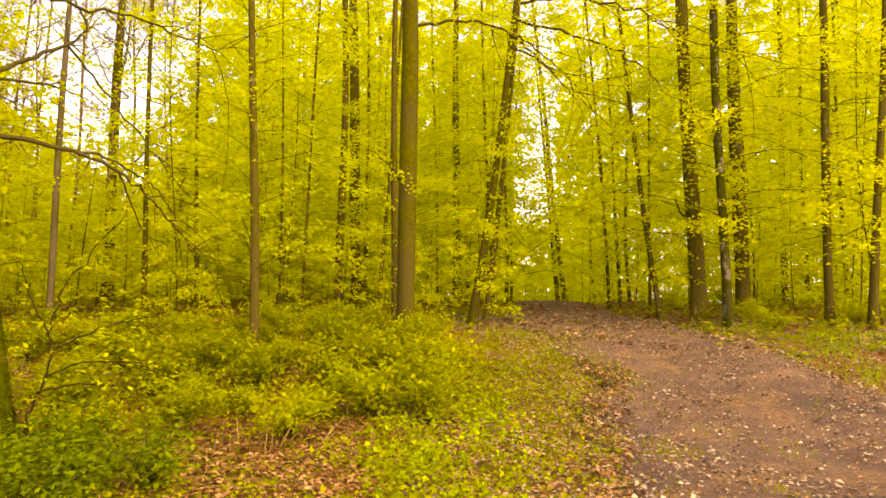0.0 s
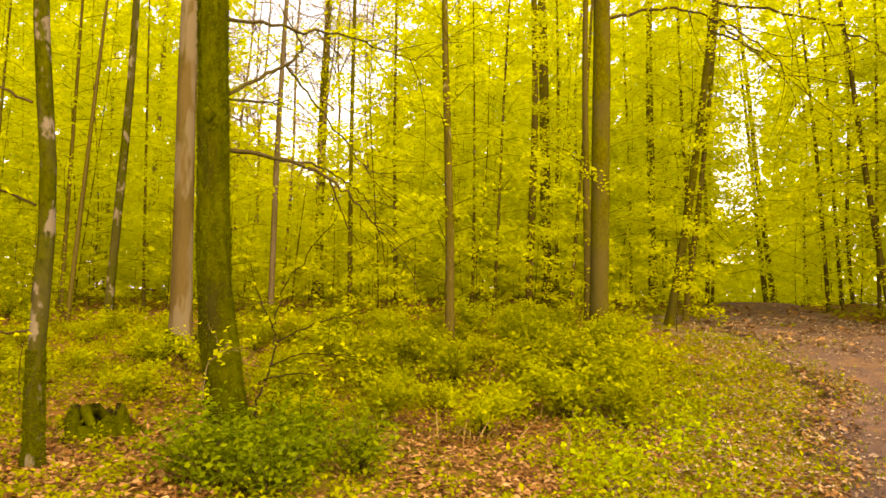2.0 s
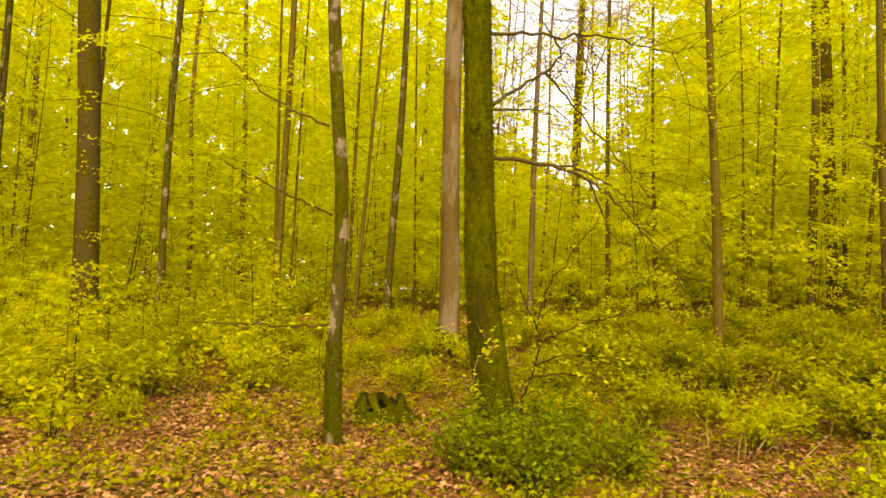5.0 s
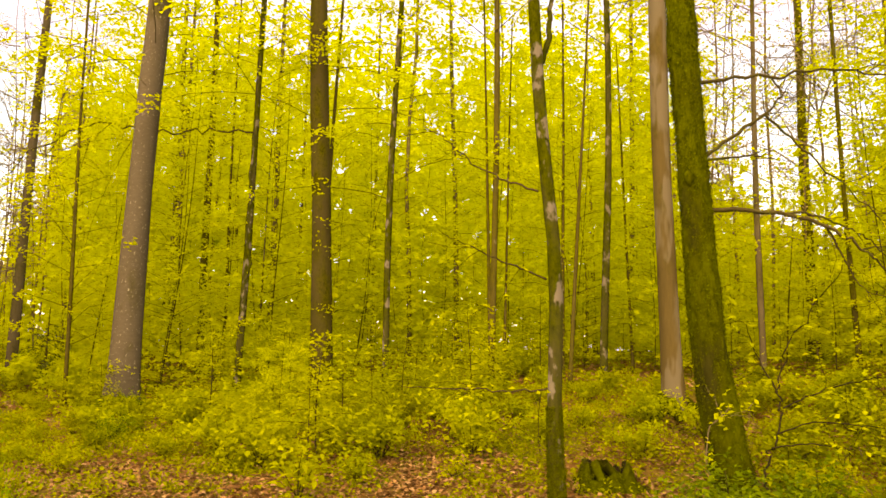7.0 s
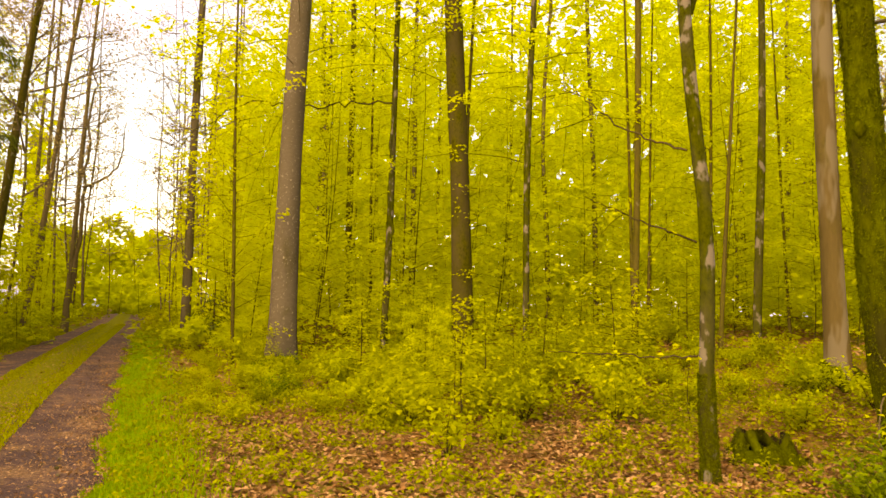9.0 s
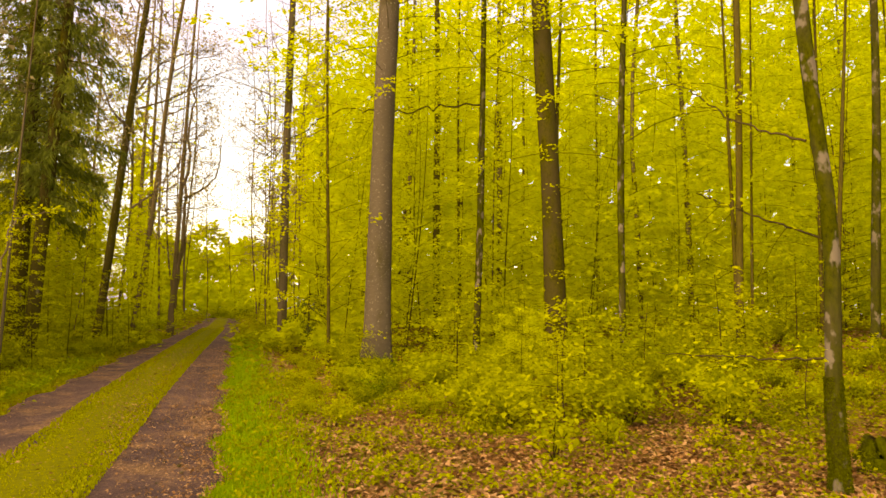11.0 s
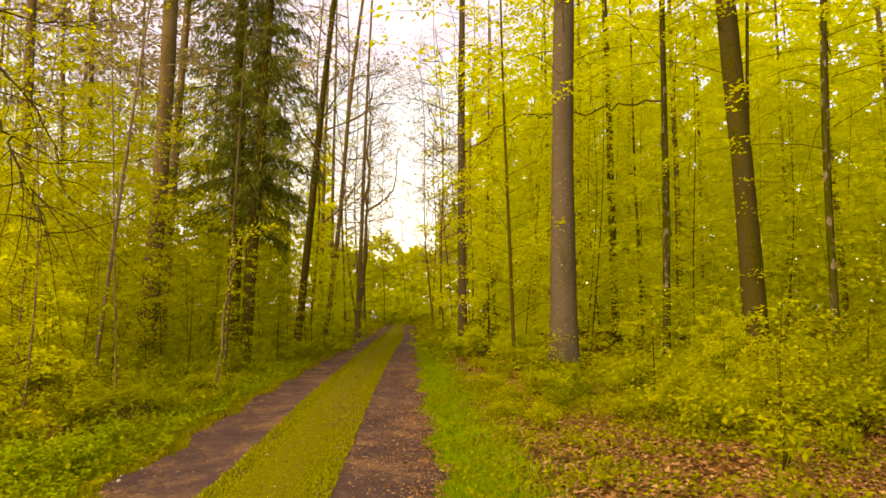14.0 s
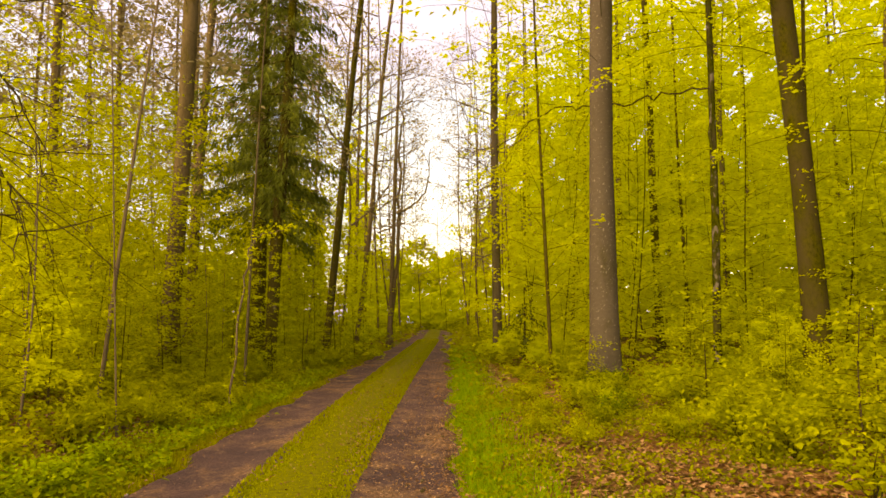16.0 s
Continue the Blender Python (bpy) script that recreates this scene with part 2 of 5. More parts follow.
def land(x, y):
    """Height of the ground: bumpy in the woods, sunk a little under the tracks."""
    x, y = np.asarray(x, float), np.asarray(y, float)
    bumps = 0.035 * np.sin(1.7 * x + 0.6 * y) * np.sin(1.3 * y - 0.4 * x) + 0.02 * np.sin(4.1 * x + 1) * np.sin(3.7 * y)
    sunk = np.clip((np.abs(y - west_line(x)) - west_half(x) - 0.25) / 0.4, 0, 1)
    side = np.clip(np.maximum(north_left(y) - x, x - north_right(y)) / 0.4 - 0.6, 0, 1)
    sunk = np.where(x < 6, np.minimum(sunk, np.where(y > -5, side, 1)), np.where(y > -5, side, 1))
    return rise(x, y) + bumps * sunk - 0.07 * (1 - sunk)


def grid_mesh(name, X, Y, Z, mat):
    a, b = X.shape
    me = bpy.data.meshes.new(name)
    k = np.arange(a * b).reshape(a, b)
    faces = np.stack([k[:-1, :-1], k[1:, :-1], k[1:, 1:], k[:-1, 1:]], -1).reshape(-1, 4)
    me.from_pydata(np.stack([X, Y, Z], -1).reshape(-1, 3).tolist(), [], faces.tolist())
    me.polygons.foreach_set("use_smooth", np.ones(len(faces), bool))
    me.materials.append(mat)
    return me


u = 8.0 * np.sinh(4.6 * np.linspace(-1, 1, 231))
GX, GY = np.meshgrid(u - 3.0, u + 3.0, indexing="ij")
ground = tagged(new("ground", grid_mesh("ground", GX, GY, land(GX, GY), SOIL)), "brown leaf-strewn forest floor with green moss patches", "ground", kind="structure")

xs = np.concatenate([np.linspace(-75, -30, 60), np.linspace(-29.5, 6, 240)])
vs = np.linspace(-1, 1, 25)
RX, V = np.meshgrid(xs, vs, indexing="ij")
RY = west_line(RX) + V * west_half(RX)
profile = -0.035 * np.exp(-((np.abs(V) - 0.66) / 0.2) ** 2) + 0.02 * np.exp(-(V / 0.25) ** 2) - 0.08 * np.clip(np.abs(V) - 0.9, 0, 1) / 0.1
RZ = rise(RX, RY) + 0.012 + profile + 0.008 * np.sin(RX * 3.1) * np.sin(RY * 5)
tagged(new("road", grid_mesh("road", RX, RY, RZ, RUT_EARTH)), "brown dirt forest track with two wheel ruts", "road", kind="structure")

ys = np.concatenate([np.linspace(-5, 25, 200), np.linspace(25.5, 90, 60)])
RY2, V2 = np.meshgrid(ys, np.linspace(0, 1, 30), indexing="ij")
RX2 = north_left(RY2) * (1 - V2) + north_right(RY2) * V2
RZ2 = rise(RX2, RY2) + 0.002 + 0.015 * np.sin(RX2 * 2.3 + RY2 * 0.3) - 0.08 * np.clip(np.abs(V2 * 2 - 1) - 0.92, 0, 1) / 0.08
tagged(new("road", grid_mesh("road", RX2, RY2, RZ2, DIRT)), "wide brown dirt track strewn with dead leaves", "road", kind="structure")

SX, SV = np.meshgrid(xs[xs < -1], np.linspace(-1, 1, 9), indexing="ij")
strip_half = 0.50 * np.clip((-0.9 - SX) / 2.2, 0.02, 1) + 0.02 * np.sin(SX * 3.7) + 0.02 * np.sin(SX * 9.4)
SY = west_line(SX) + SV * strip_half
SZ = rise(SX, SY) + 0.055 - 0.06 * np.abs(SV) ** 3
tagged(new("grass_strip", grid_mesh("grass_strip", SX, SY, SZ, SWARD)), "yellow-green grass strip between the wheel ruts", "grass", kind="structure")

# ---- mesh makers ----
rng = np.random.default_rng(7)


def leaf_mesh(name, c, d, n, length, width, mat, fold=0.18):
    """One mesh of thin, folded, pointed leaves: centres c, directions d, normals n."""
    c, d, n = (np.asarray(a, np.float64) for a in (c, d, n))
    d = d / np.linalg.norm(d, axis=1, keepdims=True)
    s = np.cross(n, d)
    s /= np.maximum(np.linalg.norm(s, axis=1, keepdims=True), 1e-6)
    up = np.cross(d, s)
    length, width = np.broadcast_to(length, len(c))[:, None], np.broadcast_to(width, len(c))[:, None]
    edge = up * width * fold
    v = np.stack([c - d * length / 2, c + s * width / 2 + edge - d * length * 0.06, c + d * length / 2 - up * length * 0.08, c - s * width / 2 + edge - d * length * 0.06], 1)
    k = np.arange(len(c))[:, None] * 4
    tri = np.concatenate([k + [0, 1, 2], k + [0, 2, 3]], 1).reshape(-1).astype(np.int32)
    me = bpy.data.meshes.new(name)
    me.vertices.add(len(c) * 4)
    me.vertices.foreach_set("co", v.reshape(-1).astype(np.float32))
    me.loops.add(len(tri))
    me.loops.foreach_set("vertex_index", tri)
    me.polygons.add(len(tri) // 3)
    me.polygons.foreach_set("loop_start", np.arange(0, len(tri), 3, dtype=np.int32))
    me.update(calc_edges=True)
    me.materials.append(mat)
    return me


def tube_mesh(name, tubes, mat):
    """Tapered tubes through points, as one mesh: rows of points, radii and number of sides."""
    verts, faces = [], []
    for pts, radii, sides in tubes:
        pts = np.asarray(pts, float)
        way = np.gradient(pts, axis=0)
        way /= np.maximum(np.linalg.norm(way, axis=1, keepdims=True), 1e-9)
        ref = np.where(np.abs(way[:, 2:3]) > 0.8, (1.0, 0, 0), (0, 0, 1.0))
        a = np.cross(way, ref)
        a /= np.maximum(np.linalg.norm(a, axis=1, keepdims=True), 1e-9)
        b = np.cross(way, a)
        th = np.linspace(0, 2 * math.pi, sides, endpoint=False)
        ring = pts[:, None] + np.asarray(radii, float)[:, None, None] * (np.cos(th)[None, :, None] * a[:, None] + np.sin(th)[None, :, None] * b[:, None])
        base = len(verts)
        verts += ring.reshape(-1, 3).tolist()
        for i in range(len(pts) - 1):
            for j in range(sides):
                k = (j + 1) % sides
                faces.append((base + i * sides + j, base + i * sides + k, base + (i + 1) * sides + k, base + (i + 1) * sides + j))
        faces.append(tuple(base + (len(pts) - 1) * sides + j for j in range(sides)))
    me = bpy.data.meshes.new(name)
    me.from_pydata(verts, [], faces)
    me.polygons.foreach_set("use_smooth", np.ones(len(faces), bool))
    me.materials.append(mat)
    return me


def trunk_mesh(name, r, height, lean, mat, flare=0.7, sides=14, bend=0.0, roots=5, top=0.35, crook=0.15):
    """A tapered, slightly crooked trunk with root flare; lean: metres sideways per metre of height."""
    z = np.concatenate([np.linspace(-0.15, 6.0, 150), np.linspace(6.2, height, 12)] if sides > 30 else [np.linspace(-0.15, 1.0, 9), np.linspace(1.4, height, 22)] if sides > 8 else [np.linspace(-0.15, 0.6, 4), np.linspace(1.4, height, 9)])
    th = np.linspace(0, 2 * math.pi, sides, endpoint=False)
    ph = rng.uniform(0, 6.28, 6)
    rad = r * (1 - (1 - top) * np.clip(z, 0, None) / height)
    amount = flare * np.exp(-np.clip(z, 0, None) / (0.18 + r * 0.6))
    rad = rad[:, None] * (1 + amount[:, None] * (0.62 + 0.38 * np.cos(roots * th + ph[0]) + 0.2 * np.cos(3 * th + ph[5])))
    rad *= 1 + 0.05 * np.sin(2 * th + ph[1] + z[:, None] * 0.8) + 0.025 * np.sin(5 * th + z[:, None] * 2.1 + ph[2])
    if sides > 30:
        for k in range(26):
            m, f, p = int(rng.integers(2, 13)), rng.uniform(-9, 9), rng.uniform(0, 6.28)
            rad *= 1 + 0.022 / (1 + 0.12 * m) * np.sin(m * th + f * z[:, None] + p + 0.8 * np.sin(3.1 * z[:, None] + k))
        rad += rng.normal(0, 0.0025, rad.shape)
    wob = crook * r * np.stack([np.sin(z * 0.55 + ph[3]) - math.sin(ph[3]), np.sin(z * 0.47 + ph[4]) - math.sin(ph[4])], -1)
    arch = bend * np.sin(np.clip(z / height, 0, 1) * math.pi)
    cx, cy = lean[0] * z + wob[:, 0] + arch, lean[1] * z + wob[:, 1]
    X = cx[:, None] + rad * np.cos(th)
    Y = cy[:, None] + rad * np.sin(th)
    verts = np.stack([X, Y, np.broadcast_to(z[:, None], X.shape)], -1).reshape(-1, 3)
    faces = [(i * sides + j, i * sides + (j + 1) % sides, (i + 1) * sides + (j + 1) % sides, (i + 1) * sides + j) for i in range(len(z) - 1) for j in range(sides)]
    faces.append(tuple((len(z) - 1) * sides + j for j in range(sides)))
    me = bpy.data.meshes.new(name)
    me.from_pydata(verts.tolist(), [], faces)
    me.polygons.foreach_set("use_smooth", np.ones(len(faces), bool))
    me.materials.append(mat)
    return me


def part(name, me, parent, label="", kind=""):
    ob = new(name, me)
    ob.parent = parent
    return tagged(ob, label, kind=kind)


def thing(name, x, y, label, category, group="", turn=0.0, size=1.0, sink=0.0):
    ob = new(name)
    ob.empty_display_size = 0.2
    ob.matrix_basis = pose(x, y, float(land(x, y)) - sink, 0, 0, turn) @ Matrix.Scale(size, 4)
    return tagged(ob, label, category, group)


def sprays(z0, z1, count, long0, long1, leaves, size, rise_by=0.35, droop=0.45, width=0.36, trunk_r=0.06, thin=4, wood=True, taper=True, bare=0.18):
    """Layered, nearly flat beech sprays round a stem: leaf centres, directions, normals and the limbs that carry them."""
    cs, ds, tubes = [], [], []
    az = rng.uniform(0, 6.28)
    for i in range(count):
        f = (i + rng.uniform(0, 0.9)) / count
        z, az = z0 + (z1 - z0) * f, az + 2.4 + rng.uniform(-0.5, 0.5)
        L = (long0 + (long1 - long0) * rng.uniform(0.5, 1)) * (1 - 0.35 * f if taper else 1)
        out = np.array([math.cos(az), math.sin(az), 0])
        side = np.array([-out[1], out[0], 0])
        up, dr, sway = rise_by * rng.uniform(0.5, 1.5), droop * rng.uniform(0.5, 1.5), rng.uniform(-0.2, 0.2)

        def axis(s):
            s = np.asarray(s)[:, None]
            return np.array([0, 0, z]) + out * s * L + side * sway * L * s**2 + np.array([0, 0, 1]) * L * (up * s - dr * s**2)

        if wood:
            k = 7 if bare > 0.2 else 4
            s = np.linspace(0, 1, k)
            wavy = np.cumsum(rng.normal(0, 0.022 * L, (k, 3)), 0) * s[:, None] if bare > 0.2 else 0
            tubes.append((axis(s) + wavy, np.linspace(max(0.006, trunk_r * 0.16), 0.002, k) * (0.7 + 0.3 * L / long1), thin))
        twigs = max(6, int(L * 7))
        ts = np.sort(rng.uniform(bare, 1.0, twigs))
        hand = np.where(np.arange(twigs) % 2, 1.0, -1.0)
        tl = width * L * (1.1 - ts) * rng.uniform(0.5, 1.2, twigs) + 0.12
        n = max(8, int(leaves / count * (L / (0.75 * long1))))
        k = rng.integers(0, twigs, n)
        w = rng.uniform(0.0, 1.0, n)
        fore = rng.uniform(0.5, 0.9, twigs)[k]
        d = out * fore[:, None] + side * (hand[k] * (1 - fore * 0.3))[:, None]
        p = axis(ts[k]) + d * (tl[k] * w)[:, None]
        p += rng.normal(0, 1, (n, 3)) * np.array([0.06, 0.06, 0.06]) * (0.6 + size * 6)
        p[:, 2] -= 0.12 * (tl[k] * w) ** 2
        cs.append(p)
        ds.append(d + rng.normal(0, 0.5, (n, 3)) * (1, 1, 0.6) + (0, 0, -0.15))
    c, d = np.concatenate(cs), np.concatenate(ds)
    nrm = np.array([0, 0, 1.0]) + rng.normal(0, 0.42, c.shape)
    return c, d, nrm, tubes


def crown_set(name, mat, **k):
    size = k["size"]
    c, d, n, tubes = sprays(**k)
    ln = size * rng.uniform(0.7, 1.25, len(c))
    return leaf_mesh(name, c, d, n, ln, ln * 0.66, mat), (tube_mesh("branchwork", tubes, TWIG) if tubes else None)


def bare_crown(z0, z1, count, mat, buds):
    """Fine, nearly leafless limbs that fork three times, with small reddish buds at the ends."""
    tubes, tips = [], []

    def grow(p, d, L, r, level):
        d = d / np.linalg.norm(d)
        q = p + d * L * 0.5 + rng.normal(0, 0.06, 3) * L
        e = q + (d + rng.normal(0, 0.22, 3) + (0, 0, 0.08)) * L * 0.5
        tubes.append((np.array([p, q, e]), (r, r * 0.8, r * 0.55), 4) if level < 2 else (np.array([p, e]), (r, r * 0.55), 3))
        if level == 3:
            tips.append(e)
            tips.append(q)
            return
        for _ in range(3 if level < 2 else 2):
            grow(p + (e - p) * rng.uniform(0.45, 1.0), d + rng.normal(0, 0.55, 3), L * rng.uniform(0.5, 0.75), r * 0.5, level + 1)

    for i in range(count):
        a, z = rng.uniform(0, 6.28), z0 + (z1 - z0) * (i + rng.uniform()) / count
        grow(np.array([0, 0, z]), np.array([math.cos(a), math.sin(a), rng.uniform(0.2, 1.0)]), rng.uniform(1.2, 2.4), 0.034, 0)
    tips = np.array(tips)
    c = np.repeat(tips, buds, 0) + rng.normal(0, 0.16, (len(tips) * buds, 3))
    n = len(c)
    return leaf_mesh("crown", c, rng.normal(0, 1, (n, 3)), rng.normal(0, 1, (n, 3)), rng.uniform(0.07, 0.13, n), 0.06, mat), tube_mesh("branchwork", tubes, PALE_TWIG)


NEAR_CROWNS = [crown_set("crown", LEAF, z0=1.0, z1=10.0, count=40, long0=0.9, long1=3.0, leaves=5400, size=0.092, rise_by=0.5, thin=3) for _ in range(5)]
MID_CROWNS = [crown_set("crown", LEAF_HAZED, z0=0.4, z1=12.5, count=42, long0=1.0, long1=3.4, leaves=3700, size=0.145, rise_by=0.5, thin=3) for _ in range(5)]
FAR_CROWNS = [crown_set("crown", LEAF_HAZED, z0=0.2, z1=19, count=48, long0=1.4, long1=4.2, leaves=1000, size=0.34, rise_by=0.5, wood=False) for _ in range(5)]
SHADE_CROWNS = [crown_set("crown", SHADE_LEAF, z0=0.2, z1=10.0, count=40, long0=1.0, long1=3.2, leaves=2700, size=0.13, rise_by=0.6, thin=3) for _ in range(4)]
TALL_CROWNS = [crown_set("crown", LEAF_HAZED, z0=8.6, z1=21.0, count=40, long0=1.8, long1=5.0, leaves=1900, size=0.25, rise_by=0.6, thin=3, trunk_r=0.08) for _ in range(5)]
OVERHEAD_CROWNS = [crown_set("crown", LEAF_HAZED, z0=9.5, z1=21.0, count=26, long0=1.8, long1=4.0, leaves=600, size=0.25, rise_by=0.6, thin=3, trunk_r=0.08) for _ in range(2)]
LOW_CROWNS = [crown_set("crown", LEAF, z0=4.2, z1=12.5, count=26, long0=1.8, long1=4.6, leaves=4200, size=0.095, rise_by=0.45, droop=0.5, thin=4, trunk_r=0.07, bare=0.35) for _ in range(3)]
HIGH_CROWNS = [crown_set("crown", LEAF, z0=6.4, z1=13.5, count=24, long0=1.8, long1=4.8, leaves=3600, size=0.095, rise_by=0.45, droop=0.5, thin=4, trunk_r=0.07, bare=0.35) for _ in range(2)]
state = rng.bit_generator.state
CLAD_CROWNS = [crown_set("crown", LEAF, z0=1.7, z1=12.0, count=38, long0=1.4, long1=4.2, leaves=6200, size=0.10, rise_by=0.40, droop=0.5, thin=4, trunk_r=0.07, bare=0.25) for _ in range(3)]
rng.bit_generator.state = state
PINE_CROWNS = [crown_set("crown", PINE_LEAF, z0=6.5, z1=21.0, count=40, long0=1.2, long1=3.4, leaves=1900, size=0.21, rise_by=0.6, thin=3, trunk_r=0.08) for _ in range(3)]
SPARSE_CROWNS = [crown_set("crown", LEAF_HAZED, z0=7.0, z1=22.0, count=36, long0=1.5, long1=3.6, leaves=800, size=0.18, rise_by=0.7, thin=3, trunk_r=0.08) for _ in range(3)]
BARE_CROWNS = [bare_crown(4.0, 17, 14, BUD, 3) for _ in range(3)]


def pick(pool):
    return pool[int(rng.integers(len(pool)))]


def forest_tree(name, x, y, r, lean, bark, label, crown=None, height=22.0, sides=12, flare=0.7, group="forest trees", crown_size=1.0, bend=0.0, roots=5):
    t = thing(name, x, y, label, "tree", group)
    part("trunk", trunk_mesh("trunk", r, height, lean, bark, flare, sides, bend, roots, crook=0.15 if r > 0.11 or not group else 0.5 if group == "forest trees" else 0.14 / r, top=0.08 if group in ("young beeches", "hazels") else 0.35), t)
    if crown:
        if crown in TALL_CROWNS and math.hypot(x, y) < 26:
            crown = pick(OVERHEAD_CROWNS)
        leaves, limbs = crown
        spin = rng.uniform(0, 360)
        for nm, me in (("crown", leaves), ("branchwork", limbs)):
            if me:
                o = part(nm, me, t, kind="stuff")
                mid = 9.0 if height > 15 else 4.0
                o.matrix_basis = pose(lean[0] * mid, lean[1] * mid, 0, 0, 0, spin) @ Matrix.Scale(crown_size, 4)
    return t


# ---- trees that stand along the view ----
forest_tree("beech_tree", -1.34, 13.33, 0.181, (-0.010, -0.001), OLIVE_BARK, "olive-green mossy beech trunk in the spring wood", pick(SPARSE_CROWNS), 24, 16, 0.6)
forest_tree("young_beech", -1.72, 14.90, 0.083, (-0.009, -0.001), DARK_BARK, "slim dark-barked tree in bright spring leaf", None, 16, 10, 0.5)
leaning = forest_tree("beech_tree", -0.15, 16.70, 0.095, (0.137, -0.003), OLIVE_BARK, "olive-green mossy beech trunk in the spring wood", pick(NEAR_CROWNS), 24, 16, 0.6)
forest_tree("young_beech", 0.20, 17.50, 0.070, (0.093, -0.003), DARK_BARK, "slim dark-barked tree in bright spring leaf", pick(NEAR_CROWNS), 13, 10, 0.5)
forest_tree("young_beech", -3.77, 11.92, 0.084, (-0.022, -0.007), DARK_BARK, "slim dark-barked tree in bright spring leaf", pick(NEAR_CROWNS), 13, 10, 0.5)
forest_tree("beech_tree", -3.71, 21.69, 0.175, (-0.035, -0.006), OLIVE_BARK, "olive-green mossy beech trunk in the spring wood", pick(TALL_CROWNS), 24, 16, 0.6)
forest_tree("young_beech", -3.69, 18.64, 0.106, (-0.007, -0.001), DARK_BARK, "slim dark-barked tree in bright spring leaf", pick(TALL_CROWNS), 24, 16, 0.6)
forest_tree("beech_tree", -0.68, 22.99, 0.128, (-0.012, -0.000), OLIVE_BARK, "olive-green mossy beech trunk in the spring wood", pick(TALL_CROWNS), 24, 16, 0.6)
forest_tree("young_beech", -3.73, 23.71, 0.076, (-0.016, -0.003), DARK_BARK, "slim dark-barked tree in bright spring leaf", pick(MID_CROWNS), 13, 10, 0.5)
forest_tree("young_beech", -8.19, 20.42, 0.070, (-0.024, -0.010), DARK_BARK, "slim dark-barked tree in bright spring leaf", pick(MID_CROWNS), 13, 10, 0.5)
forest_tree("beech_tree", -7.84, 16.43, 0.065, (-0.014, -0.007), OLIVE_BARK, "olive-green mossy beech trunk in the spring wood", None, 16, 10, 0.5)
forest_tree("beech_tree", -8.92, 14.47, 0.074, (0.012, 0.007), PALE_BARK, "smooth pale grey beech trunk", None, 16, 10, 0.5)
forest_tree("beech_tree", -13.19, 24.70, 0.200, (0.004, 0.002), OLIVE_BARK, "olive-green mossy beech trunk in the spring wood", pick(SPARSE_CROWNS), 24, 16, 0.6)
forest_tree("young_beech", 5.56, 18.17, 0.196, (-0.035, 0.011), DARK_BARK, "slim dark-barked tree in bright spring leaf", pick(CLAD_CROWNS), 24, 16, 0.6)
forest_tree("hornbeam_tree", 5.55, 16.07, 0.108, (-0.021, 0.007), SLIM_BARK, "slim tree with grey-patched mossy bark", pick(CLAD_CROWNS), 24, 16, 0.6)
forest_tree("young_beech", 7.21, 19.72, 0.200, (-0.014, 0.005), DARK_BARK, "slim dark-barked tree in bright spring leaf", pick(CLAD_CROWNS), 24, 16, 0.6)
forest_tree("young_beech", 4.67, 18.42, 0.076, (-0.126, 0.029), DARK_BARK, "slim dark-barked tree in bright spring leaf", pick(NEAR_CROWNS), 13, 10, 0.5)
forest_tree("young_beech", 4.33, 23.61, 0.067, (-0.073, 0.013), DARK_BARK, "slim dark-barked tree in bright spring leaf", pick(MID_CROWNS), 13, 10, 0.5)
forest_tree("young_beech", 7.81, 16.22, 0.100, (-0.005, 0.002), DARK_BARK, "slim dark-barked tree in bright spring leaf", pick(CLAD_CROWNS), 24, 16, 0.6)
forest_tree("young_beech", 8.30, 15.41, 0.097, (0.038, -0.021), DARK_BARK, "slim dark-barked tree in bright spring leaf", pick(CLAD_CROWNS), 13, 10, 0.5)
forest_tree("beech_tree", 5.12, 41.69, 0.167, (-0.103, 0.012), OLIVE_BARK, "olive-green mossy beech trunk in the spring wood", pick(TALL_CROWNS), 24, 16, 0.6)
forest_tree("beech_tree", 5.01, 43.71, 0.157, (-0.092, 0.010), OLIVE_BARK, "olive-green mossy beech trunk in the spring wood", None, 16, 16, 0.6)
forest_tree("young_beech", 5.12, 21.40, 0.052, (-0.005, 0.001), DARK_BARK, "slim dark-barked tree in bright spring leaf", pick(MID_CROWNS), 13, 10, 0.5)
forest_tree("young_beech", -4.36, 17.46, 0.043, (0.034, 0.008), DARK_BARK, "slim dark-barked tree in bright spring leaf", pick(NEAR_CROWNS), 13, 10, 0.5)
forest_tree("young_beech", -2.50, 17.83, 0.050, (0.054, 0.007), DARK_BARK, "slim dark-barked tree in bright spring leaf", None, 16, 10, 0.5)
forest_tree("young_beech", -5.15, 18.29, 0.045, (-0.017, -0.005), DARK_BARK, "slim dark-barked tree in bright spring leaf", None, 9, 10, 0.5)
forest_tree("young_beech", 0.50, 21.99, 0.052, (-0.047, 0.001), DARK_BARK, "slim dark-barked tree in bright spring leaf", None, 16, 10, 0.5)
forest_tree("young_beech", 5.06, 25.50, 0.062, (-0.055, 0.011), DARK_BARK, "slim dark-barked tree in bright spring leaf", None, 16, 10, 0.5)
forest_tree("young_beech", 11.66, 27.64, 0.119, (0.001, -0.000), DARK_BARK, "slim dark-barked tree in bright spring leaf", pick(SPARSE_CROWNS), 24, 16, 0.6)
forest_tree("young_beech", 11.72, 23.21, 0.072, (-0.015, 0.008), DARK_BARK, "slim dark-barked tree in bright spring leaf", pick(MID_CROWNS), 13, 10, 0.5)
